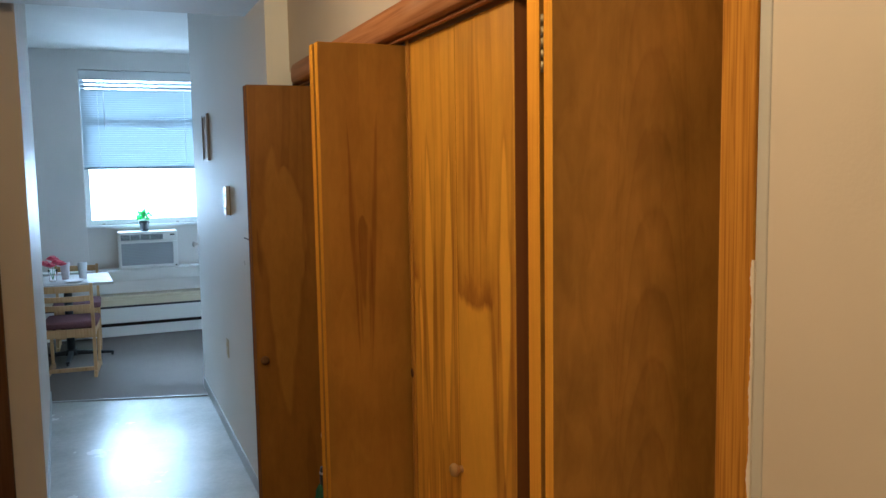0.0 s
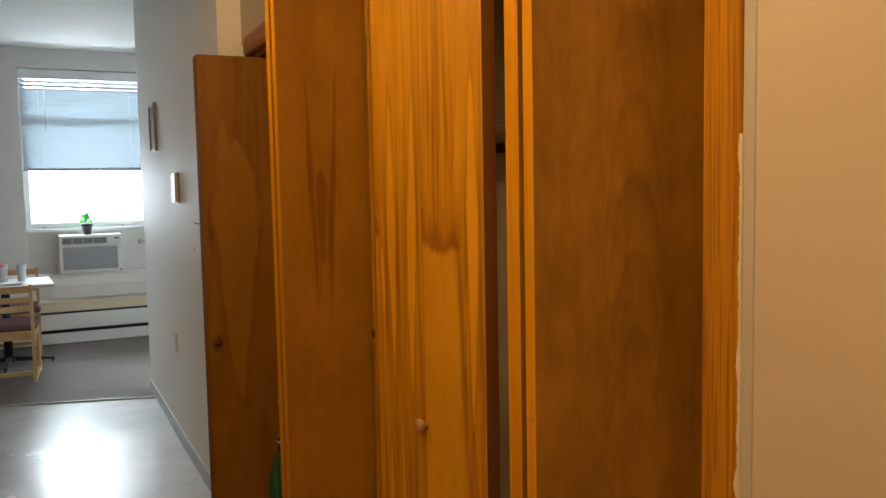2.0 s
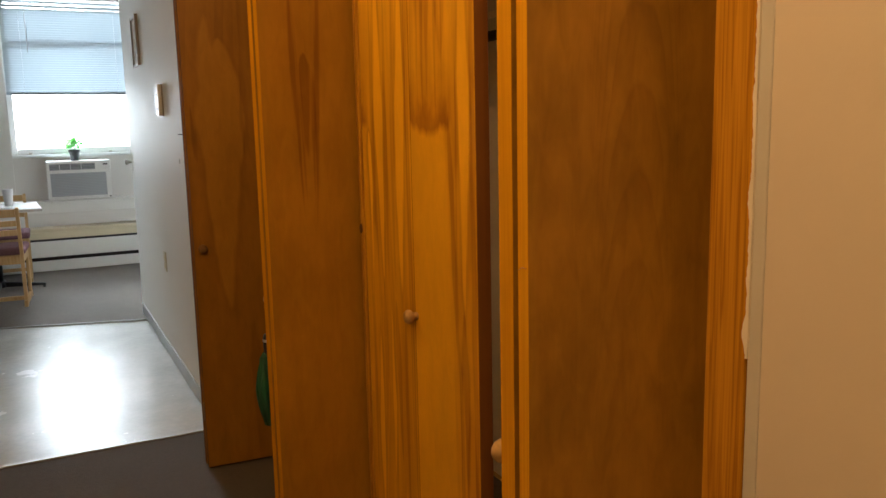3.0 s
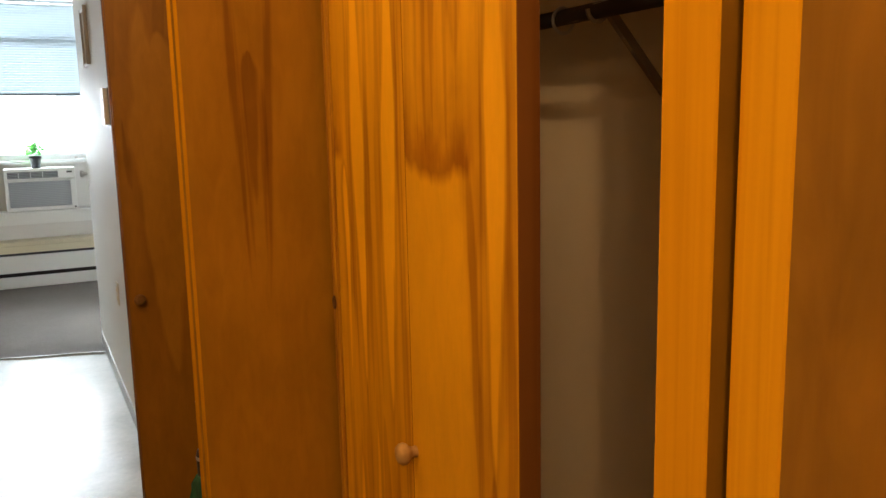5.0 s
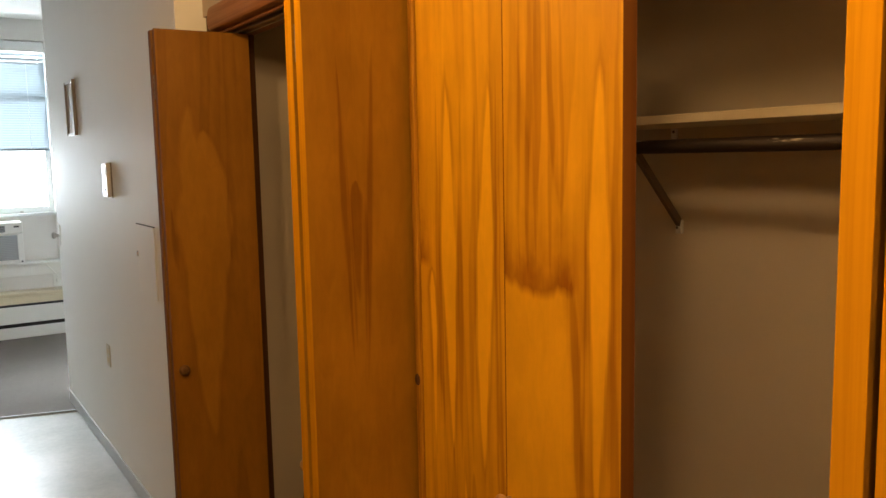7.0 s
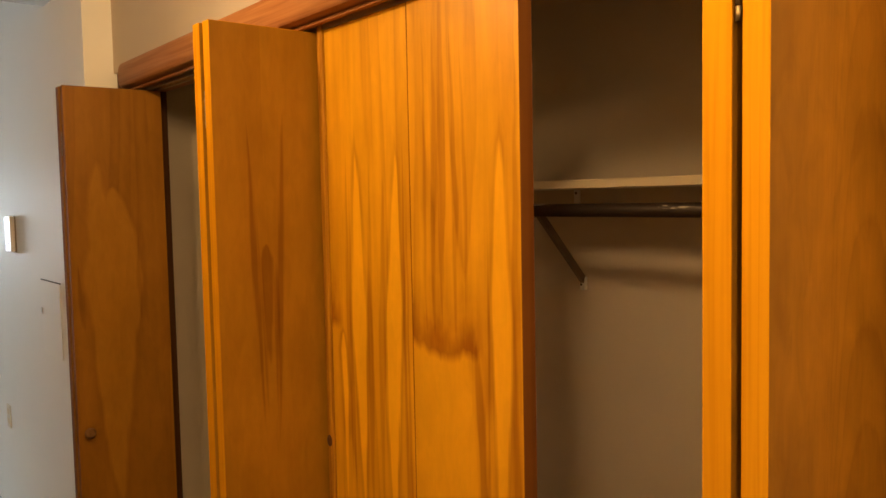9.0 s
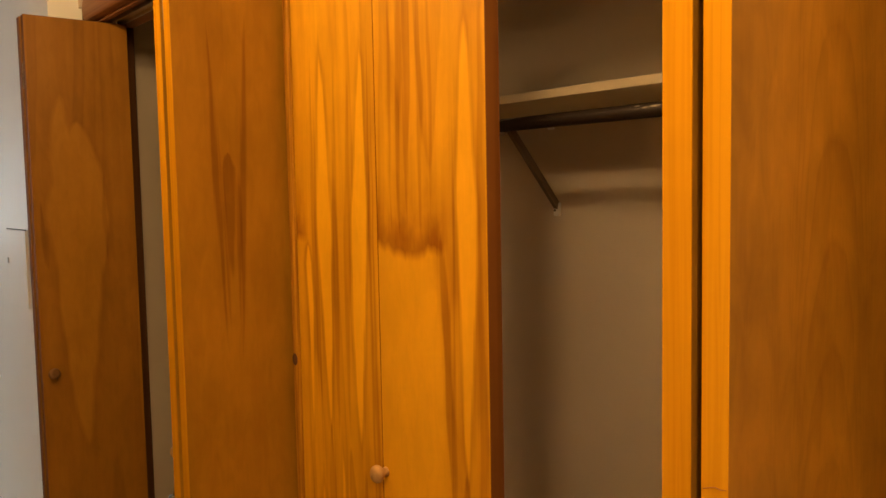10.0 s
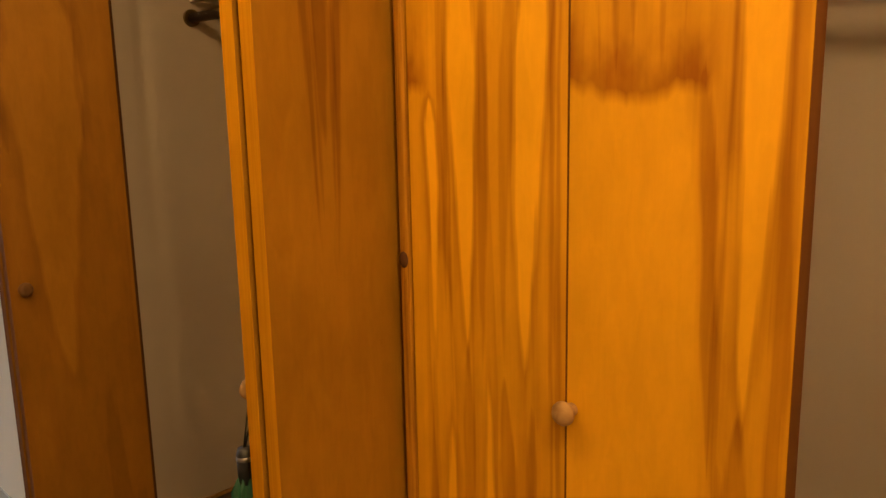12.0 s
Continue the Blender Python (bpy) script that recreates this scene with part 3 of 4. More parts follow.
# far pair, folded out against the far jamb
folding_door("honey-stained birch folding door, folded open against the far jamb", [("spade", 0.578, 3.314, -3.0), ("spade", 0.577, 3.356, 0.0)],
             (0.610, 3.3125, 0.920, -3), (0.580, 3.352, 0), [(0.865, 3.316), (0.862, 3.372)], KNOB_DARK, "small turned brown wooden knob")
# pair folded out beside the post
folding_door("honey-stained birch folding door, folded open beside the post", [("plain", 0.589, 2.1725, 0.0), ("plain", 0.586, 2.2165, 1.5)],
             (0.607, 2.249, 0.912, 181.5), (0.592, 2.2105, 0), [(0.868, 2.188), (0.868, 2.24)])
# closed pair
folding_door("streaky orange birch folding door, closed, with a drip stain", [("streaked", DOOR_X + 0.001, 2.1335, -90.0), ("stained", DOOR_X, 1.8170, -90.0)],
             (DOOR_X, 1.807, 0.928, -90), (DOOR_X + 0.035, 1.8183, 90), [(0.865, 2.10), (0.865, 1.545)])
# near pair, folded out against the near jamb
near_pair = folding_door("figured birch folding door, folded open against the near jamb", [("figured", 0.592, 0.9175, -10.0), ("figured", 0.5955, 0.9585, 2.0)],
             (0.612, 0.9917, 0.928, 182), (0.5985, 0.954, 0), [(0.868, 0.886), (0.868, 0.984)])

# hairline crack across the near leaf's edge
bm = bmesh.new()
tube(bm, [(0.0065, 0.9375, 1.2150), (0.0075, 0.9430, 1.2135), (0.0085, 0.9500, 1.2142), (0.0100, 0.9570, 1.2115), (0.0112, 0.9640, 1.2085)], 0.0004, 5)
part("crack", bm, M_HEADER, near_pair, "hairline crack across the edge", near_pair.matrix_basis.inverted() @ Matrix.Translation((0.5853, -0.0182, -0.01)))

# ---- closet fittings ----
a, b = 0.757, 3.598
shelf = thing("closet_shelf", "long cream painted closet shelf above a hanging rod", "shelf", Matrix.Translation((1.285, a, 1.688)))
part("board", boxes(((0.0125, 0, 0.0005), (BACK_X - 1.286, b - a, 0.0195)), bevel=0.002), M_CREAM, shelf)
part("front_edge", boxes(((0, 0, 0), (0.012, b - a, 0.020)), bevel=0.002), M_CREAM, shelf, "painted front edge strip")
M_ROD = mat("scuffed_black_rod", (0.035, 0.02, 0.012), 0.35, 0.3)
g = Graph(M_ROD)
scuff = g.ramp(g.noise(g.shift(g.co, (60, 9, 60)), 1.0, 4, 0.65), (0.63, grey(0.0)), (0.70, grey(1.0)))
g.colour(g.mix(scuff, (0.03, 0.018, 0.012), (0.45, 0.40, 0.33)))
g.rough(0.55)
rod = thing("hanging_rod", "long dark scuffed metal hanging rod under the closet shelf", "rod", Matrix.Translation((1.288, a, 1.638)))
bm = bmesh.new()
tube(bm, [(0, 0.001, 0), (0, b - a - 0.001, 0)], 0.0155, 16)
part("bar", bm, M_ROD, rod)
for y, s in ((0.0, 1), (b - a, -1)):
    bm = bmesh.new()
    tube(bm, [(0, y + s * 0.0005, 0), (0, y + s * 0.012, 0)], 0.027, 16)
    part("socket", bm, M_BRASS, rod, "small round rod socket")
bm = bmesh.new()
tube(bm, [(0.024 * math.sin(q), 2.026 - a, -0.006 + 0.024 * math.cos(q)) for q in [2 * math.pi * k / 20 for k in range(21)]], 0.0035, 8, 0, False)
part("ring", bm, M_STEEL, rod, "loose steel ring round the rod")


def shelf_bracket(y, label, skew=0.0):
    t = thing("shelf_bracket", label, "bracket", Matrix.Translation((BACK_X, y, 1.441)), "shelf brackets")
    M_BR = M_DARKBR
    bm = bmesh.new()
    a, b = Vector((-0.006, 0, -0.004)), Vector((-0.275, 0.92 * skew, 0.204))
    d = (b - a).normalized()
    n = Vector((-d.z, 0, d.x)).normalized() * 0.009
    ys = (-0.006, 0.006)
    q = [bm.verts.new(p + s * n + Vector((0, yy, 0))) for yy in ys for p, s in ((a, 1), (b, 1), (b, -1), (a, -1))]
    for f in ((0, 1, 2, 3), (7, 6, 5, 4), (0, 4, 5, 1), (1, 5, 6, 2), (2, 6, 7, 3), (3, 7, 4, 0)):
        bm.faces.new([q[i] for i in f])
    part("strut", bm, M_BR, t)
    bm = bmesh.new()
    tube(bm, [(-0.300 + 0.022 * math.cos(k), skew, 0.197 + 0.022 * math.sin(k)) for k in [math.pi * (1 + i / 8) for i in range(9)]], 0.004, 8)
    part("rod_hook", bm, M_BR, t)
    bm = bmesh.new()
    box(bm, (-0.012, -0.010, -0.030), (-0.0005, 0.010, 0.008), 0, 0.003, 2)
    tube(bm, [(-0.012, 0.0, -0.014), (-0.016, 0.0, -0.014)], 0.005, 8, 0)
    part("foot_clip", bm, M_WHITE, t, "small white painted foot clip")
    bm = bmesh.new()
    tube(bm, [(-0.012, 0, -0.014), (-0.0172, 0, -0.014)], 0.0035, 8)
    part("screw", bm, M_BLACK, t)
    bm = bmesh.new()
    box(bm, (-0.008, 0.012, 0.205), (-0.0005, 0.032, 0.2465), 0, 0.0015, 1)
    part("top_clip", bm, M_WHITE, t)
    bm = bmesh.new()
    tube(bm, [(-0.008, 0.022, 0.238), (-0.011, 0.022, 0.238)], 0.0035, 8)
    part("screw", bm, M_BLACK, t)
    return t


M_DARKBR = mat("grey_brown_painted_steel", (0.16, 0.12, 0.085), 0.45)
shelf_bracket(1.993, "painted steel shelf-and-rod bracket on the closet wall", -0.085)
shelf_bracket(2.95, "painted steel shelf-and-rod bracket on the closet wall")
for lo, hi in (((0.957, 3.588, 0), (BACK_X - 0.001, 3.5995, 0.012)), ((BACK_X - 0.012, 0.757, 0), (BACK_X - 0.0005, 3.587, 0.012))):
    structure("baseboard_closet", boxes((lo, hi), bevel=0.002), M_KNOB, "low pale wooden closet baseboard", "baseboard")

# ---- folded green umbrella on the far knob ----
umb = thing("umbrella", "folded green umbrella hanging from a door knob by its black strap", "umbrella", Matrix.Translation((0.600, 2.290, 0.539)))
M_GREEN = mat("green_nylon", (0.004, 0.06, 0.028), 0.6)
g = Graph(M_GREEN)
g.colour(g.ramp(g.noise(g.shift(g.co, (60, 60, 8)), 1.0, 3), (0.3, (0.002, 0.030, 0.015)), (0.7, (0.006, 0.090, 0.040))))
g.bump(g.noise(g.shift(g.co, (70, 70, 10)), 1.0, 3), 0.5, 0.01)
bm = bmesh.new()
rng = random.Random(7)
rings, seg = [], 30
for i in range(13):
    z = 0.216 * i / 12
    base = 0.019 + 0.013 * math.sin(math.pi * min(1, i / 12 * 1.15)) - (0.010 if i == 12 else 0.0)
    rings.append([bm.verts.new(((base + 0.007 * math.sin(7 * a + 1.4 * math.sin(z * 30)) * (0.4 + 0.6 * i / 12)) * math.cos(a) - 0.006 * math.sin(z * 14),
                                (base + 0.006 * math.sin(6 * a + z * 20)) * math.sin(a), z)) for a in [2 * math.pi * k / seg for k in range(seg)]])
for a, b in zip(rings, rings[1:]):
    for k in range(seg):
        bm.faces.new((a[k], a[(k + 1) % seg], b[(k + 1) % seg], b[k])).smooth = True
bm.faces.new(rings[0][::-1])
bm.faces.new(rings[-1])
part("canopy", bm, M_GREEN, umb, "gathered dark green nylon canopy")
bm = bmesh.new()
lathe(bm, [(0, 0.205), (0.0130, 0.205), (0.0138, 0.240), (0.0135, 0.258), (0.011, 0.267), (0, 0.269)], 16)
part("handle", bm, M_BLACK, umb, "short black handle")
bm = bmesh.new()
lathe(bm, [(0.0138, 0.246), (0.0146, 0.2475), (0.0146, 0.2525), (0.0138, 0.254)], 16)
part("collar", bm, M_STEEL, umb, "chrome ring")
bm = bmesh.new()
tube(bm, [(0.0, 0, 0.268), (0.0, -0.014, 0.32), (-0.002, -0.030, 0.368), (0.001, -0.0315, 0.380), (0.007, -0.0315, 0.3845), (0.013, -0.0315, 0.380), (0.016, -0.030, 0.368), (0.008, -0.014, 0.32), (0.002, 0, 0.268)], 0.0018, 6)
part("wrist_strap", bm, M_BLACK, umb)
bm = bmesh.new()
tube(bm, [(0.022, 0.0, 0.02), (0.030, 0.004, 0.10), (0.027, 0.0, 0.15)], 0.0035, 6)
part("tie_band", bm, M_GREEN, umb)

# ---- passage wall fittings ----
WALL_TURN = math.degrees(math.atan(0.0065))


def on_wall(y, z):
    """x out of the passage wall, y along it."""
    return Matrix.Translation((hall_x(y), y, z)) @ turn_z(180 + WALL_TURN)


pic = thing("picture_frame", "slim grey-brown picture frame on the passage wall", "picture frame", on_wall(5.62, 1.946))
M_SLIM = painted("grey_brown_frame", (0.30, 0.26, 0.21), 0.35, 0.1)
for lo, hi in (((0.001, -0.125, -0.155), (0.020, -0.115, 0.155)), ((0.001, 0.115, -0.155), (0.020, 0.125, 0.155))):
    part("rail", boxes((lo, hi), bevel=0.002), M_SLIM, pic)
for lo, hi in (((0.001, -0.1145, -0.155), (0.018, 0.1145, -0.140)), ((0.001, -0.1145, 0.140), (0.018, 0.1145, 0.155))):
    part("end_rail", boxes((lo, hi), bevel=0.002), M_WHITE, pic, "pale end rail")
part("picture", boxes(((0.001, -0.1145, -0.1395), (0.010, 0.1145, 0.1395))), painted("faded_beige_print", (0.50, 0.44, 0.34), 0.5, 0.2), pic, "faded beige picture")
inter = thing("wall_box", "white wall-mounted chime box on the passage wall", "wall box", on_wall(4.749, 1.546))
part("cover", boxes(((0.006, -0.055, -0.083), (0.026, 0.055, 0.083)), bevel=0.004), painted("white_chime_plastic", (0.74, 0.72, 0.66), 0.4, 0.04), inter)
part("back_plate", boxes(((0.0005, -0.058, -0.086), (0.0055, 0.058, 0.086)), bevel=0.001), M_SLIM, inter)
for y, z in ((0.02, -0.045), (0.005, -0.045), (0.02, 0.03)):
    part("button", boxes(((0.0255, y - 0.004, z - 0.006), (0.0275, y + 0.004, z + 0.006)), bevel=0.0008), M_BLACK, inter)
pan = thing("breaker_panel", "white painted flush breaker panel door in the passage wall", "breaker panel", on_wall(4.10, 1.207))
part("door", boxes(((0.0015, -0.150, -0.153), (0.006, 0.150, 0.153)), bevel=0.0015), M_HALLWALL, pan)
# raised dark strip draws the shadow line above the door
part("shadow_strip", boxes(((0.0005, -0.153, 0.1535), (0.0045, 0.153, 0.1575))), M_GAPSHADE, pan)
part("side_gap", boxes(((0.0005, -0.1535, -0.153), (0.003, -0.1505, 0.153))), M_COVE, pan)
part("latch", boxes(((0.006, -0.147, 0.012), (0.010, -0.133, 0.036)), bevel=0.001), M_STEEL, pan, "small steel latch")
out = thing("wall_outlet", "ivory electrical outlet plate on the passage wall", "outlet", on_wall(5.057, 0.609))
part("plate", boxes(((0.0005, -0.036, -0.058), (0.007, 0.036, 0.058)), bevel=0.002), painted("ivory_plastic", (0.72, 0.66, 0.52), 0.35), out)
for zz in (-0.024, 0.024):
    part("socket", boxes(((0.007, -0.016, zz - 0.013), (0.0095, 0.016, zz + 0.013)), bevel=0.001), M_CREAM, out)
bm = bmesh.new()
prism(bm, [(hall_x(RETURN_Y) - 0.006, RETURN_Y + 0.002), (hall_x(RETURN_Y), RETURN_Y + 0.002), (hall_x(HALL_END), HALL_END), (hall_x(HALL_END) - 0.006, HALL_END)], 0.006, 0.086)
structure("baseboard_passage", bm, M_COVE, "grey vinyl cove base along the passage wall", "baseboard")
bm = bmesh.new()
prism(bm, [(left_x(4.3), 4.3), (left_x(4.3) + 0.006, 4.3), (left_x(6.5) + 0.006, 6.5), (left_x(6.5), 6.5)], 0.006, 0.10)
structure("baseboard_passage_left", bm, M_COVE, "grey vinyl cove base along the passage wall", "baseboard")
bm = boxes(((-0.84, 4.262, 0), (-0.455, 4.299, 2.2)), bevel=0.004)
structure("trim_casing", bm, M_DARKWOOD, "dark stained wooden casing on the hall wall end", "trim")
lev = thing("door_handle", "small chrome door handle and plate at the wall's end", "door handle", Matrix.Translation((hall_x(HALL_END) - 0.0005, 6.42, 1.16)))
part("plate", boxes(((-0.006, -0.02, -0.07), (-0.0005, 0.02, 0.07)), bevel=0.002), M_WHITE, lev)
bm = bmesh.new()
lathe(bm, [(0, 0.052), (0.016, 0.050), (0.022, 0.042), (0.022, 0.034), (0.012, 0.026), (0.009, 0.006)], 16)
part("knob", bm, M_STEEL, lev, "", Matrix.Rotation(radians(-90), 4, "Y"))

# ---- window ----
WX0, WX1, WZ0, WZ1 = -0.175, 1.05, 1.167, 2.817
win = thing("window_1", "white sash window with a half-lowered blind", "window", Matrix.Translation((0, WINDOW_Y, 0)), kind="structure")
M_SASH = painted("white_sash_paint", (0.78, 0.80, 0.80), 0.35, 0.03, 0.03)
for lo, hi in (((WX0 + 0.001, 0.055, WZ0), (WX0 + 0.055, 0.125, WZ1)), ((WX1 - 0.055, 0.055, WZ0), (WX1 - 0.001, 0.125, WZ1)), ((WX0 + 0.0555, 0.055, WZ0 + 0.001), (WX1 - 0.0555, 0.125, WZ0 + 0.06)),
               ((WX0 + 0.0555, 0.055, WZ1 - 0.05), (WX1 - 0.0555, 0.125, WZ1 - 0.001)), ((WX0 + 0.0555, 0.065, 2.257), (WX1 - 0.0555, 0.115, 2.317))):
    part("window_frame", boxes((lo, hi), bevel=0.004), M_SASH, win)
M_GLASS = mat("clear_glass", (1, 1, 1), 0.0)
M_GLASS.node_tree.nodes["Principled BSDF"].inputs["Transmission Weight"].default_value = 1.0
M_GLASS.node_tree.nodes["Principled BSDF"].inputs["IOR"].default_value = 1.1
for z0, z1 in ((WZ0 + 0.061, 2.256), (2.318, WZ1 - 0.051)):
    p = part("pane", boxes(((WX0 + 0.056, 0.088, z0), (WX1 - 0.056, 0.092, z1))), M_GLASS, win, "clear window pane")
    p.visible_shadow = False
part("window_sill", boxes(((WX0 + 0.001, -0.012, WZ0 - 0.03), (WX1 - 0.001, 0.19, WZ0 - 0.001)), bevel=0.005), M_SASH, win, "white painted window sill")
for x in (-0.02, 0.74):
    part("sash_lock", boxes(((x, 0.042, WZ0 + 0.003), (x + 0.03, 0.0545, WZ0 + 0.022)), bevel=0.003), M_STEEL, win)

blind = thing("window_blind", "pale blue-white aluminium venetian blind, half lowered", "blind", Matrix.Translation((0, WINDOW_Y, 0)))
M_SLAT = mat("translucent_slat", (0.42, 0.48, 0.52), 0.5)
st = M_SLAT.node_tree
tr = st.nodes.new("ShaderNodeBsdfTranslucent")
tr.inputs[0].default_value = (0.72, 0.80, 0.86, 1)
mx = st.nodes.new("ShaderNodeMixShader")
mx.inputs[0].default_value = 0.007
st.links.new(st.nodes["Principled BSDF"].outputs[0], mx.inputs[1])
st.links.new(tr.outputs[0], mx.inputs[2])
st.links.new(mx.outputs[0], st.nodes["Material Output"].inputs[0])
part("head_rail", boxes(((WX0 + 0.006, 0.012, 2.712), (WX1 - 0.006, 0.06, 2.809)), bevel=0.003), M_SASH, blind)
part("bottom_rail", boxes(((WX0 + 0.008, 0.016, 1.769), (WX1 - 0.008, 0.052, 1.794)), bevel=0.003), mat("grey_blue_rail", (0.30, 0.36, 0.40), 0.4), blind, "grey bottom rail")
bm = bmesh.new()
z = 1.804
while z < 2.612:
    tilt = 0.0150 + 0.0004 * math.sin(z * 91)
    v = [bm.verts.new(q) for q in ((WX0 + 0.012, 0.0350, z + tilt), (WX1 - 0.012, 0.0350, z + tilt), (WX1 - 0.012, 0.0300, z + 0.002), (WX0 + 0.012, 0.0300, z + 0.002), (WX1 - 0.012, 0.0275, z - 0.0125), (WX0 + 0.012, 0.0275, z - 0.0125))]
    bm.faces.new(v[:4])
    bm.faces.new((v[3], v[2], v[4], v[5]))
    z += 0.0235
for z in (2.642, 2.684):
    v = [bm.verts.new(q) for q in ((WX0 + 0.012, 0.029, z + 0.014), (WX1 - 0.012, 0.029, z + 0.014), (WX1 - 0.012, 0.039, z - 0.014), (WX0 + 0.012, 0.039, z - 0.014))]
    bm.faces.new(v)
slats = part("slats", bm, M_SLAT, blind, "thin overlapping slats")
slats["kind"] = "stuff"
for x in (0.0, 0.88):
    bm = bmesh.new()
    tube(bm, [(x, 0.016, 1.787), (x, 0.016, 2.712)], 0.0012, 6)
    part("ladder_cord", bm, M_SASH, blind)
bm = bmesh.new()
tube(bm, [(0.06, 0.0085, 2.187), (0.06, 0.0085, 2.757)], 0.003, 6)
part("tilt_wand", bm, M_SASH, blind)

# bright overcast distance outside
M_OUT = bpy.data.materials.new("bright_overcast")
M_OUT.use_nodes = True
ot = M_OUT.node_tree
ot.nodes.remove(ot.nodes["Principled BSDF"])
em = ot.nodes.new("ShaderNodeEmission")
em.inputs[0].default_value, em.inputs[1].default_value = (0.92, 0.97, 1.0, 1), 2.6
ot.links.new(em.outputs[0], ot.nodes["Material Output"].inputs[0])
bm = bmesh.new()
bm.faces.new([bm.verts.new(q) for q in ((-14, 24, -8), (16, 24, -8), (16, 24, 14), (-14, 24, 14))])
structure("backdrop", bm, M_OUT, "bright hazy overcast sky beyond the window", "backdrop")
bm = bmesh.new()
bm.faces.new([bm.verts.new(q) for q in ((-60, 9.7, -3.2), (60, 9.7, -3.2), (60, 120, -3.2), (-60, 120, -3.2))])
structure("ground", bm, painted("pale_ground", (0.4, 0.4, 0.38), 0.9), "pale ground outside", "ground")

# ---- below the window ----
heat = thing("baseboard_heater", "long white baseboard heater cover with yellowed top under the window", "heater", Matrix.Translation((0, 0, 0)))
M_YELLOW = painted("yellowed_enamel", (0.70, 0.62, 0.44), 0.4, 0.05)
part("top_cover", boxes(((-3.0, 8.97, 0.400), (2.5, 9.295, 0.435)), bevel=0.006), M_YELLOW, heat, "yellowed top cover")
part("front_panel", boxes(((-3.0, 8.955, 0.150), (2.5, 8.969, 0.310)), bevel=0.004), M_WHITE, heat)
part("upper_panel", boxes(((-3.0, 8.975, 0.330), (2.5, 9.0, 0.398)), bevel=0.004), M_YELLOW, heat)
# black strip and dark core stand in for shade in the heater's gaps
part("louver_shade", boxes(((-3.0, 8.985, 0.3105), (2.5, 9.0, 0.3295))), M_BLACK, heat)
part("core", boxes(((-3.0, 9.02, 0.02), (2.5, 9.29, 0.398))), M_GAPSHADE, heat)
part("kick_strip", boxes(((-3.0, 8.975, 0.006), (2.5, 8.985, 0.112)), bevel=0.002), M_WHITE, heat)
bm = boxes(((-0.174, 9.14, 0.442), (1.05, WINDOW_Y + 0.039, 0.672)), ((-3.0, 9.14, 0.442), (-0.176, WINDOW_Y - 0.001, 0.672)), ((1.052, 9.14, 0.442), (2.5, WINDOW_Y - 0.001, 0.672)))
structure("ledge_wall", bm, M_ROOM, "low plastered ledge wall under the window", "ledge")
bm = boxes(((-3.0, 9.10, 0.673), (2.5, WINDOW_Y - 0.002, 0.700)), bevel=0.006)
structure("ledge_top", bm, M_WHITE, "white painted ledge top", "ledge")
bm = boxes(((-3.0, 9.124, 0.575), (2.5, 9.1395, 0.6725)), bevel=0.003)
structure("trim_ledge", bm, M_WHITE, "white painted apron board under the ledge", "trim")

# ---- air conditioner ----
AX0, AX1, AZ0, AZ1, AY = 0.121, 0.723, 0.7045, 1.099, 9.08
ac = thing("air_conditioner", "white room air conditioner with a grey front grille on the ledge", "air conditioner", Matrix.Translation(((AX0 + AX1) / 2, AY, AZ0)))
w = (AX1 - AX0) / 2
h = AZ1 - AZ0
part("case", boxes(((-w, 0.02, 0), (w, 0.258, h)), bevel=0.012), M_WHITE, ac)
part("front_frame", boxes(((-w + 0.001, 0.0, 0.002), (-w + 0.03, 0.0195, h - 0.11)), ((w - 0.05, 0.0, 0.002), (w - 0.001, 0.0195, h - 0.11)), ((-w + 0.0305, 0.0, 0.002), (w - 0.0505, 0.0195, 0.035)), bevel=0.004), M_WHITE, ac)
part("intake_grille", boxes(((-w + 0.031, 0.008, 0.036), (w - 0.051, 0.0195, h - 0.125)), bevel=0.002), mat("grey_mesh", (0.36, 0.38, 0.40), 0.6), ac, "grey mesh intake grille")
M_GRILLE = mat("light_grey_grille", (0.44, 0.46, 0.48), 0.6)
for k in range(14):
    z = 0.045 + k * 0.0165
    part("grille_bar", boxes(((-w + 0.032, 0.004, z), (w - 0.052, 0.0079, z + 0.005))), M_GRILLE, ac)
part("top_panel", boxes(((-w, -0.008, h - 0.105), (w, 0.0195, h - 0.001)), bevel=0.006), M_WHITE, ac)
# flat dark plate paints the shade inside the air outlet
part("outlet_shade", boxes(((-w + 0.03, -0.0115, h - 0.09), (w - 0.15, -0.0082, h - 0.03))), mat("outlet_shade_grey", (0.09, 0.10, 0.11), 0.6), ac, "dark plate standing in for the shaded air outlet")
for k in range(4):
    z = h - 0.085 + k * 0.0145
    part("louver", boxes(((-w + 0.032, -0.017, z), (w - 0.152, -0.0118, z + 0.006)), bevel=0.001), mat("louver_grey", (0.42, 0.44, 0.45), 0.4), ac)
for k in range(3):
    x = -w + 0.12 + 0.1 * k
    part("divider", boxes(((x, -0.018, h - 0.088), (x + 0.005, -0.0175, h - 0.032))), M_SASH, ac)
part("display", boxes(((w - 0.075, -0.0095, h - 0.05), (w - 0.03, -0.0082, h - 0.035))), M_BLACK, ac, "small black display")
part("badge", boxes(((w - 0.03, -0.0012, 0.012), (w - 0.015, -0.0002, 0.026))), M_BLACK, ac)
bm = bmesh.new()
tube(bm, [(AX1 - 0.02, 9.15, 0.715), (0.81, 9.12, 0.721), (0.89, 9.094, 0.692), (0.94, 9.092, 0.627), (0.99, 9.10, 0.567), (1.005, 9.11, 0.522)], 0.0045, 8)
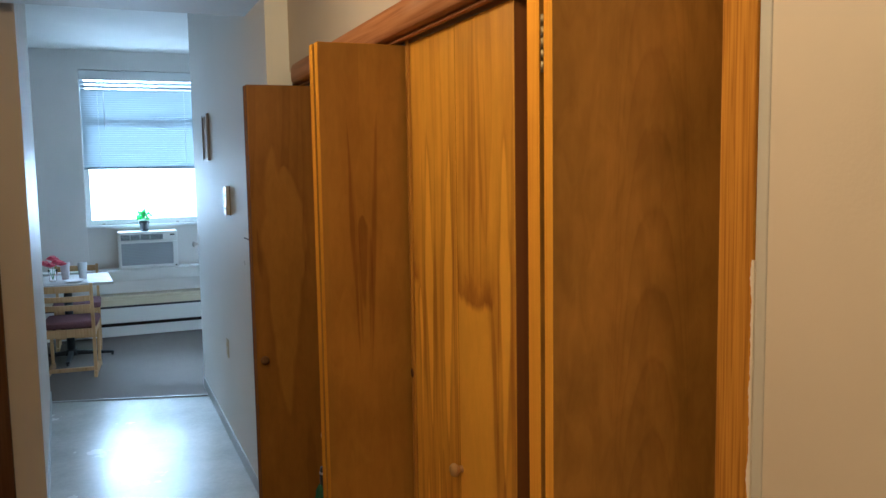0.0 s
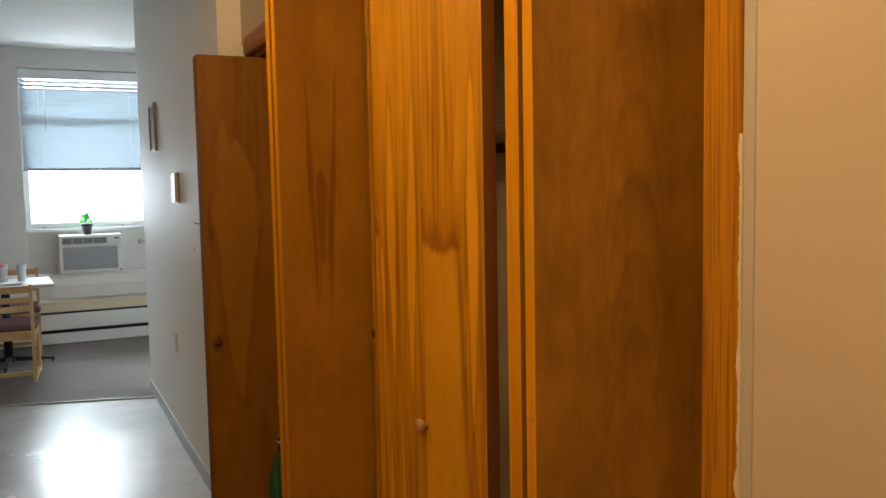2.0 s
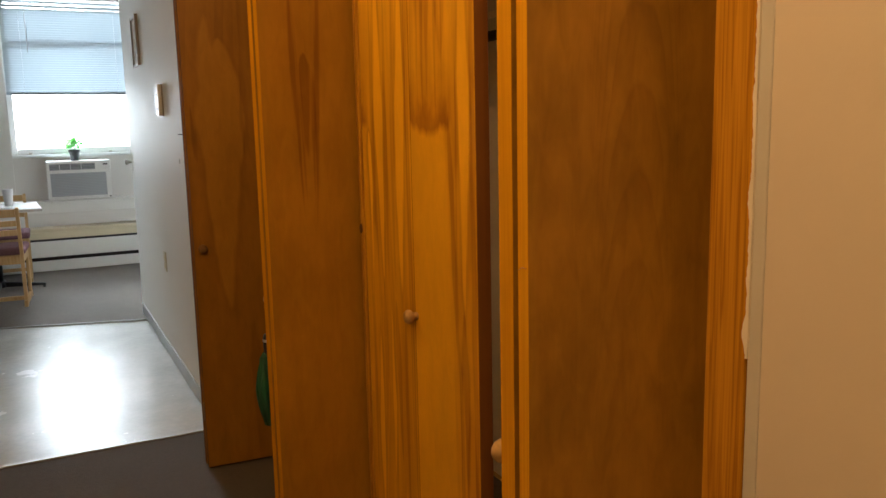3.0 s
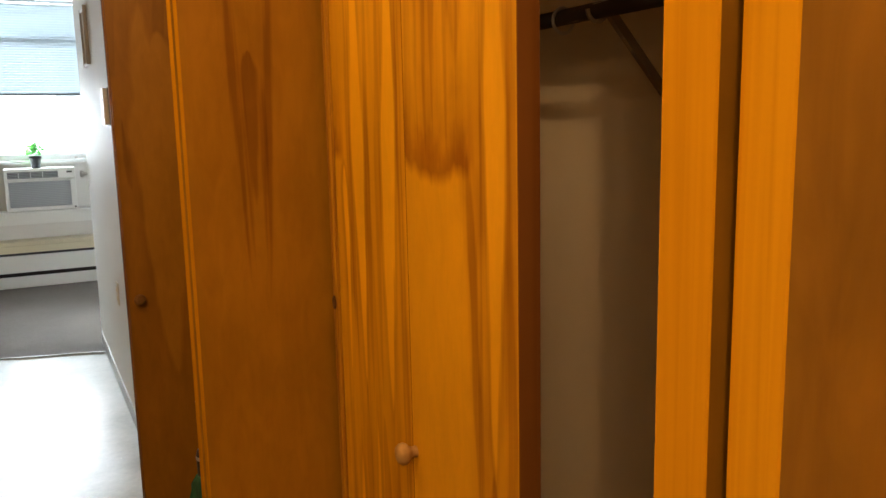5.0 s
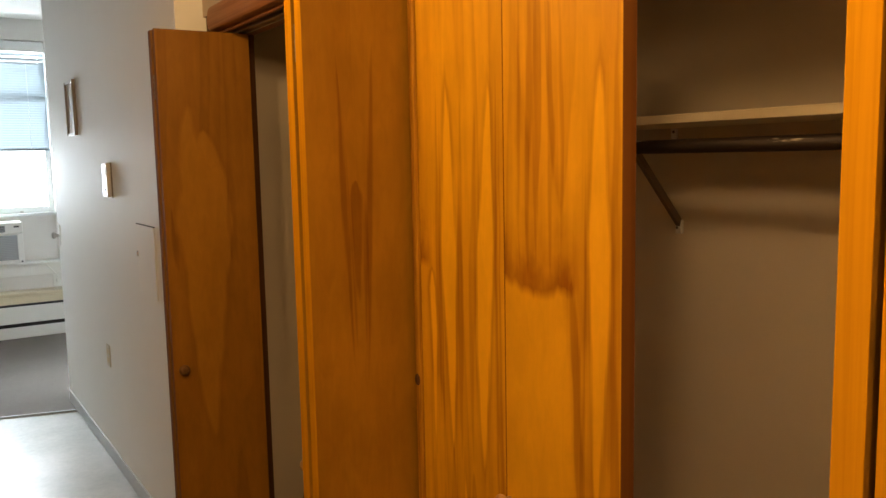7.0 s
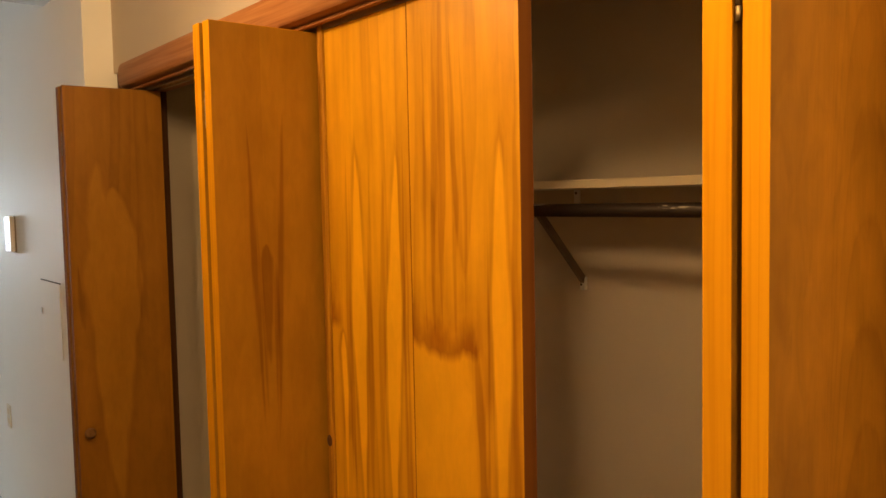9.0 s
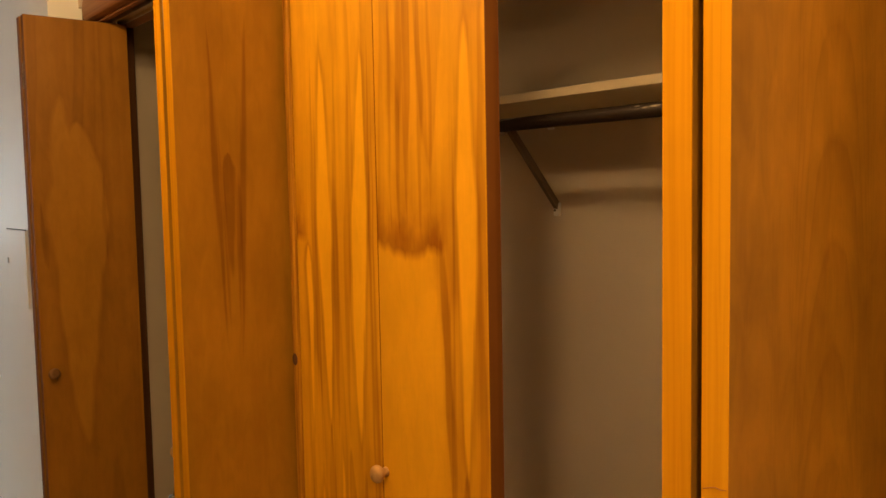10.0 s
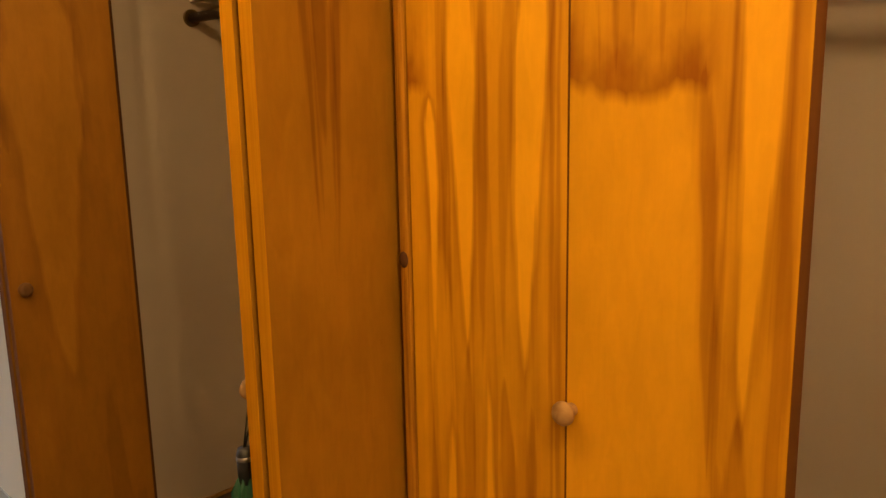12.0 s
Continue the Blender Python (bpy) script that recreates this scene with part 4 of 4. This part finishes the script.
cordthing = thing("power_cord", "thin white power cord with plug", "cord")
part("cable", bm, M_WHITE, cordthing)
part("plug", boxes(((0.985, 9.10, 0.487), (1.025, 9.132, 0.532)), bevel=0.005), M_WHITE, cordthing)
cov = boxes(((0.96, 9.1325, 0.450), (1.045, 9.1395, 0.570)), bevel=0.002)
whole("ledge_outlet", cov, M_WHITE, "white outlet plate on the ledge wall", "outlet")

# ---- potted plant ----
plant = thing("potted_plant", "small green plant in a black pot on the air conditioner", "plant", Matrix.Translation((0.395, 9.15, AZ1 - 0.0005)))
bm = bmesh.new()
lathe(bm, [(0, 0.001), (0.036, 0.001), (0.040, 0.01), (0.048, 0.085), (0.056, 0.087), (0.057, 0.112), (0.050, 0.113), (0.047, 0.095), (0, 0.095)], 24)
part("pot", bm, mat("black_pot", (0.018, 0.018, 0.024), 0.45), plant)
M_LEAF = mat("green_leaf", (0.05, 0.22, 0.05), 0.5)
g = Graph(M_LEAF)
isl = M_LEAF.node_tree.nodes.new("ShaderNodeNewGeometry").outputs["Random Per Island"]
g.colour(g.ramp(isl, (0.0, (0.025, 0.13, 0.04)), (1.0, (0.10, 0.32, 0.09))))
lt = M_LEAF.node_tree
ltr = lt.nodes.new("ShaderNodeBsdfTranslucent")
ltr.inputs[0].default_value = (0.16, 0.55, 0.10, 1)
lmx = lt.nodes.new("ShaderNodeMixShader")
lmx.inputs[0].default_value = 0.35
lt.links.new(lt.nodes["Principled BSDF"].outputs[0], lmx.inputs[1])
lt.links.new(ltr.outputs[0], lmx.inputs[2])
lt.links.new(lmx.outputs[0], lt.nodes["Material Output"].inputs[0])
bm = bmesh.new()
rng = random.Random(3)
for k in range(150):
    th, ph = rng.uniform(0, 6.28), rng.uniform(0.1, 1.5)
    r = rng.uniform(0.03, 0.10)
    c = Vector((r * math.cos(th) * math.sin(ph), r * math.sin(th) * math.sin(ph), 0.125 + 1.1 * r * math.cos(ph)))
    m3 = Euler((rng.uniform(-1, 1), rng.uniform(-1, 1), th)).to_matrix()
    s = rng.uniform(0.015, 0.028)
    v = [bm.verts.new(c + m3 @ Vector(q)) for q in ((0, -s, 0), (0.7 * s, -0.2 * s, 0.15 * s), (0, s, 0.3 * s), (-0.7 * s, -0.2 * s, 0.15 * s))]
    bm.faces.new((v[0], v[1], v[2]))
    bm.faces.new((v[0], v[2], v[3]))
part("foliage", bm, M_LEAF, plant, "many small bright green leaves")
bm = bmesh.new()
tube(bm, [(0.0, 0, 0.09), (0.02, 0, 0.18), (0.045, 0, 0.24), (0.08, 0, 0.262)], 0.0017, 5)
tube(bm, [(0.02, 0, 0.18), (0.06, 0, 0.215), (0.095, 0, 0.208)], 0.0015, 5)
part("stem", bm, M_LEAF, plant)

# ---- dining table ----
tab = thing("dining_table", "white laminate dining table on a black pedestal", "table", Matrix.Translation((-0.345, 8.12, 0.004)) @ turn_z(3))
M_LAM = painted("white_laminate", (0.78, 0.78, 0.76), 0.22, 0.02, 0.02)
part("tabletop", boxes(((-0.375, -0.375, 0.714), (0.375, 0.375, 0.742)), bevel=0.004), M_LAM, tab)
part("edge_band", boxes(((-0.377, -0.377, 0.718), (0.377, -0.3752, 0.738)), ((-0.377, 0.3752, 0.718), (0.377, 0.377, 0.738)), ((0.3752, -0.375, 0.718), (0.377, 0.375, 0.738)), ((-0.377, -0.375, 0.718), (-0.3752, 0.375, 0.738))), mat("grey_edge", (0.45, 0.43, 0.40), 0.5), tab)
M_IRON = mat("black_cast_iron", (0.02, 0.022, 0.026), 0.4, 0.5)
bm = bmesh.new()
tube(bm, [(0, 0, 0.04), (0, 0, 0.697)], 0.036, 20)
part("column", bm, M_IRON, tab)
bm = bmesh.new()
lathe(bm, [(0, 0.085), (0.04, 0.083), (0.055, 0.06), (0.06, 0.03), (0, 0.03)], 20)
part("hub", bm, M_IRON, tab)
part("top_plate", boxes(((-0.15, -0.15, 0.697), (0.15, 0.15, 0.7135)), bevel=0.003), M_IRON, tab)
for k in range(4):
    bm = bmesh.new()
    q = [bm.verts.new(p) for p in ((0.03, -0.022, 0.03), (0.37, -0.016, 0.018), (0.37, 0.016, 0.018), (0.03, 0.022, 0.03), (0.03, -0.022, 0.075), (0.37, -0.016, 0.038), (0.37, 0.016, 0.038), (0.03, 0.022, 0.075))]
    for f in ((3, 2, 1, 0), (4, 5, 6, 7), (0, 1, 5, 4), (1, 2, 6, 5), (2, 3, 7, 6), (3, 0, 4, 7)):
        bm.faces.new([q[i] for i in f])
    bmesh.ops.bevel(bm, geom=bm.edges[:], offset=0.004, segments=2, affect="EDGES")
    foot = part("foot", bm, M_IRON, tab, "", turn_z(-6 + 90 * k))
    bm = bmesh.new()
    lathe(bm, [(0, 0), (0.013, 0), (0.014, 0.008), (0.007, 0.019)], 12)
    part("glide", bm, M_BLACK, foot, "", Matrix.Translation((0.355, 0, 0)))


# ---- chairs ----
def dining_chair(m):
    """Sled-base beech chair; its front faces +y."""
    c = thing("dining_chair", "light beech dining chair with a mauve cushion and slatted back", "chair", m, "chairs round the table")
    for s in (-1, 1):
        x = s * 0.19
        bm = bmesh.new()
        prof = [(-0.22, 0.05), (-0.215, 0.43), (-0.262, 0.80), (-0.232, 0.805), (-0.185, 0.44), (-0.185, 0.05)]
        a, b = [bm.verts.new((x - 0.013, y, z)) for y, z in prof], [bm.verts.new((x + 0.013, y, z)) for y, z in prof]
        n = len(prof)
        bm.faces.new(a)
        bm.faces.new(b[::-1])
        for k in range(n):
            bm.faces.new((a[k], b[k], b[(k + 1) % n], a[(k + 1) % n]))
        bmesh.ops.bevel(bm, geom=bm.edges[:], offset=0.003, segments=2, affect="EDGES")
        part("back_post", bm, M_CHAIR, c)
        part("front_leg", boxes(((x - 0.013, 0.17, 0.05), (x + 0.013, 0.205, 0.42)), bevel=0.004), M_CHAIR, c)
        bm = bmesh.new()
        prof = [(-0.25, 0.0), (-0.24, 0.05), (0.235, 0.05), (0.26, 0.0), (0.2, 0.0), (0.15, 0.012), (-0.15, 0.012), (-0.2, 0.0)]
        a, b = [bm.verts.new((x - 0.013, y, z)) for y, z in prof], [bm.verts.new((x + 0.013, y, z)) for y, z in prof]
        n = len(prof)
        bm.faces.new(a)
        bm.faces.new(b[::-1])
        for k in range(n):
            bm.faces.new((a[k], b[k], b[(k + 1) % n], a[(k + 1) % n]))
        part("runner", bm, M_CHAIR, c)
        part("side_rail", boxes(((x - 0.010, -0.184, 0.355), (x + 0.010, 0.169, 0.415)), bevel=0.003), M_CHAIR, c)
    for y, z, hh in ((-0.252, 0.735, 0.055), (-0.240, 0.655, 0.045), (-0.230, 0.580, 0.045)):
        bm = bmesh.new()
        n = 9
        for k in range(n):
            t = k / (n - 1)
            x, bow = -0.176 + 0.352 * t, -0.018 * math.sin(math.pi * t)
            for dy, dz in ((-0.009, 0), (0.009, 0), (0.009, hh), (-0.009, hh)):
                bm.verts.new((x, y + bow + dy, z + dz))
        bm.verts.ensure_lookup_table()
        for k in range(n - 1):
            for i in range(4):
                j = (i + 1) % 4
                bm.faces.new([bm.verts[q] for q in (4 * k + i, 4 * k + j, 4 * k + 4 + j, 4 * k + 4 + i)])
        bm.faces.new([bm.verts[q] for q in (3, 2, 1, 0)])
        bm.faces.new([bm.verts[q] for q in (4 * n - 4, 4 * n - 3, 4 * n - 2, 4 * n - 1)])
        part("back_slat", bm, M_CHAIR, c)
    part("back_rail", boxes(((-0.176, -0.21, 0.345), (0.176, -0.19, 0.415)), bevel=0.003), M_CHAIR, c)
    part("front_rail", boxes(((-0.176, 0.175, 0.355), (0.176, 0.195, 0.415)), bevel=0.003), M_CHAIR, c)
    part("stretcher", boxes(((-0.176, -0.215, 0.052), (0.176, -0.19, 0.085)), bevel=0.004), M_CHAIR, c)
    bm = bmesh.new()
    box(bm, (-0.215, -0.195, 0.417), (0.215, 0.235, 0.477), 0, 0.022, 4)
    for v in bm.verts:
        if v.co.z > 0.45:
            v.co.z += 0.012 * max(0, 1 - (v.co.x / 0.215) ** 2) * max(0, 1 - (v.co.y / 0.23) ** 2)
    for f in bm.faces:
        f.smooth = True
    part("seat", bm, M_MAUVE, c, "mauve woven seat cushion")
    return c


M_MAUVE = carpet("mauve_fabric", (0.16, 0.07, 0.09), (0.24, 0.12, 0.14))
chair = dining_chair(Matrix.Translation((-0.300, 7.49, 0.004)) @ turn_z(-4))
copy_thing(chair, Matrix.Translation((-0.285, 8.60, 0.004)) @ turn_z(180))

# ---- table setting ----
vase = thing("flower_vase", "clear glass vase of pink roses on the table", "flower vase", Matrix.Translation((-0.455, 8.03, 0.7465)))
bm = bmesh.new()
lathe(bm, [(0, 0.0), (0.03, 0.0), (0.034, 0.01), (0.032, 0.06), (0.04, 0.11), (0.037, 0.11), (0.028, 0.06), (0.03, 0.012), (0, 0.01)], 24)
part("glass", bm, M_GLASS, vase, "clear glass vase")
M_PINK = mat("pink_petal", (0.75, 0.08, 0.16), 0.55)
g = Graph(M_PINK)
g.colour(g.ramp(M_PINK.node_tree.nodes.new("ShaderNodeNewGeometry").outputs["Random Per Island"], (0.0, (0.72, 0.04, 0.12)), (1.0, (0.92, 0.34, 0.40))))
rng = random.Random(5)
for cx, cy, cz, s in ((-0.062, 0.0, 0.160, 0.056), (0.042, -0.04, 0.172, 0.058), (0.0, 0.045, 0.200, 0.055), (0.072, 0.03, 0.150, 0.050), (-0.012, -0.062, 0.148, 0.050)):
    bm = bmesh.new()
    for k in range(22):
        a, ring = k * 2.4, 0.2 + 0.8 * k / 21
        tilt = 0.25 + 0.9 * ring
        base = Vector((0, 0, -0.3 * s))
        tip = Vector((math.cos(a) * s * ring, math.sin(a) * s * ring, s * (0.75 - 0.6 * ring)))
        side = Vector((-math.sin(a), math.cos(a), 0)) * s * (0.25 + 0.4 * ring)
        midp = base.lerp(tip, 0.6) + Vector((math.cos(a), math.sin(a), 0.2)) * s * 0.18
        v = [bm.verts.new(q) for q in (base, midp + side, tip + side * 0.4, tip - side * 0.4, midp - side)]
        bm.faces.new(v)
    part("blossom", bm, M_PINK, vase, "full pink blossom", Matrix.Translation((cx, cy, cz)))
bm = bmesh.new()
for cx, cy in ((-0.04, 0), (0.03, -0.02), (0, 0.03)):
    tube(bm, [(0, 0, 0.015), (cx * 0.6, cy * 0.6, 0.09), (cx, cy, 0.145)], 0.0022, 5)
part("stems", bm, M_LEAF, vase)


def cup(x, y, label):
    c = thing("cup", label, "cup", Matrix.Translation((x, y, 0.7465)), "cups on the table")
    bm = bmesh.new()
    lathe(bm, [(0, 0.0), (0.030, 0.0), (0.032, 0.004), (0.042, 0.160), (0.0395, 0.160), (0.030, 0.008), (0, 0.008)], 28)
    part("body", bm, M_CUP, c)
    return c


M_CUP = mat("grey_white_ceramic", (0.62, 0.62, 0.64), 0.3)
cup(-0.205, 8.04, "tall pale grey tumbler on the table")
cup(-0.355, 8.12, "tall pale grey tumbler on the table")
plate = thing("plate", "white plate on the table", "plate", Matrix.Translation((-0.27, 7.89, 0.7465)))
bm = bmesh.new()
lathe(bm, [(0, 0.0), (0.06, 0.0), (0.075, 0.006), (0.105, 0.014), (0.105, 0.017), (0.073, 0.010), (0, 0.006)], 32)
part("dish", bm, mat("white_china", (0.8, 0.8, 0.78), 0.2), plate)
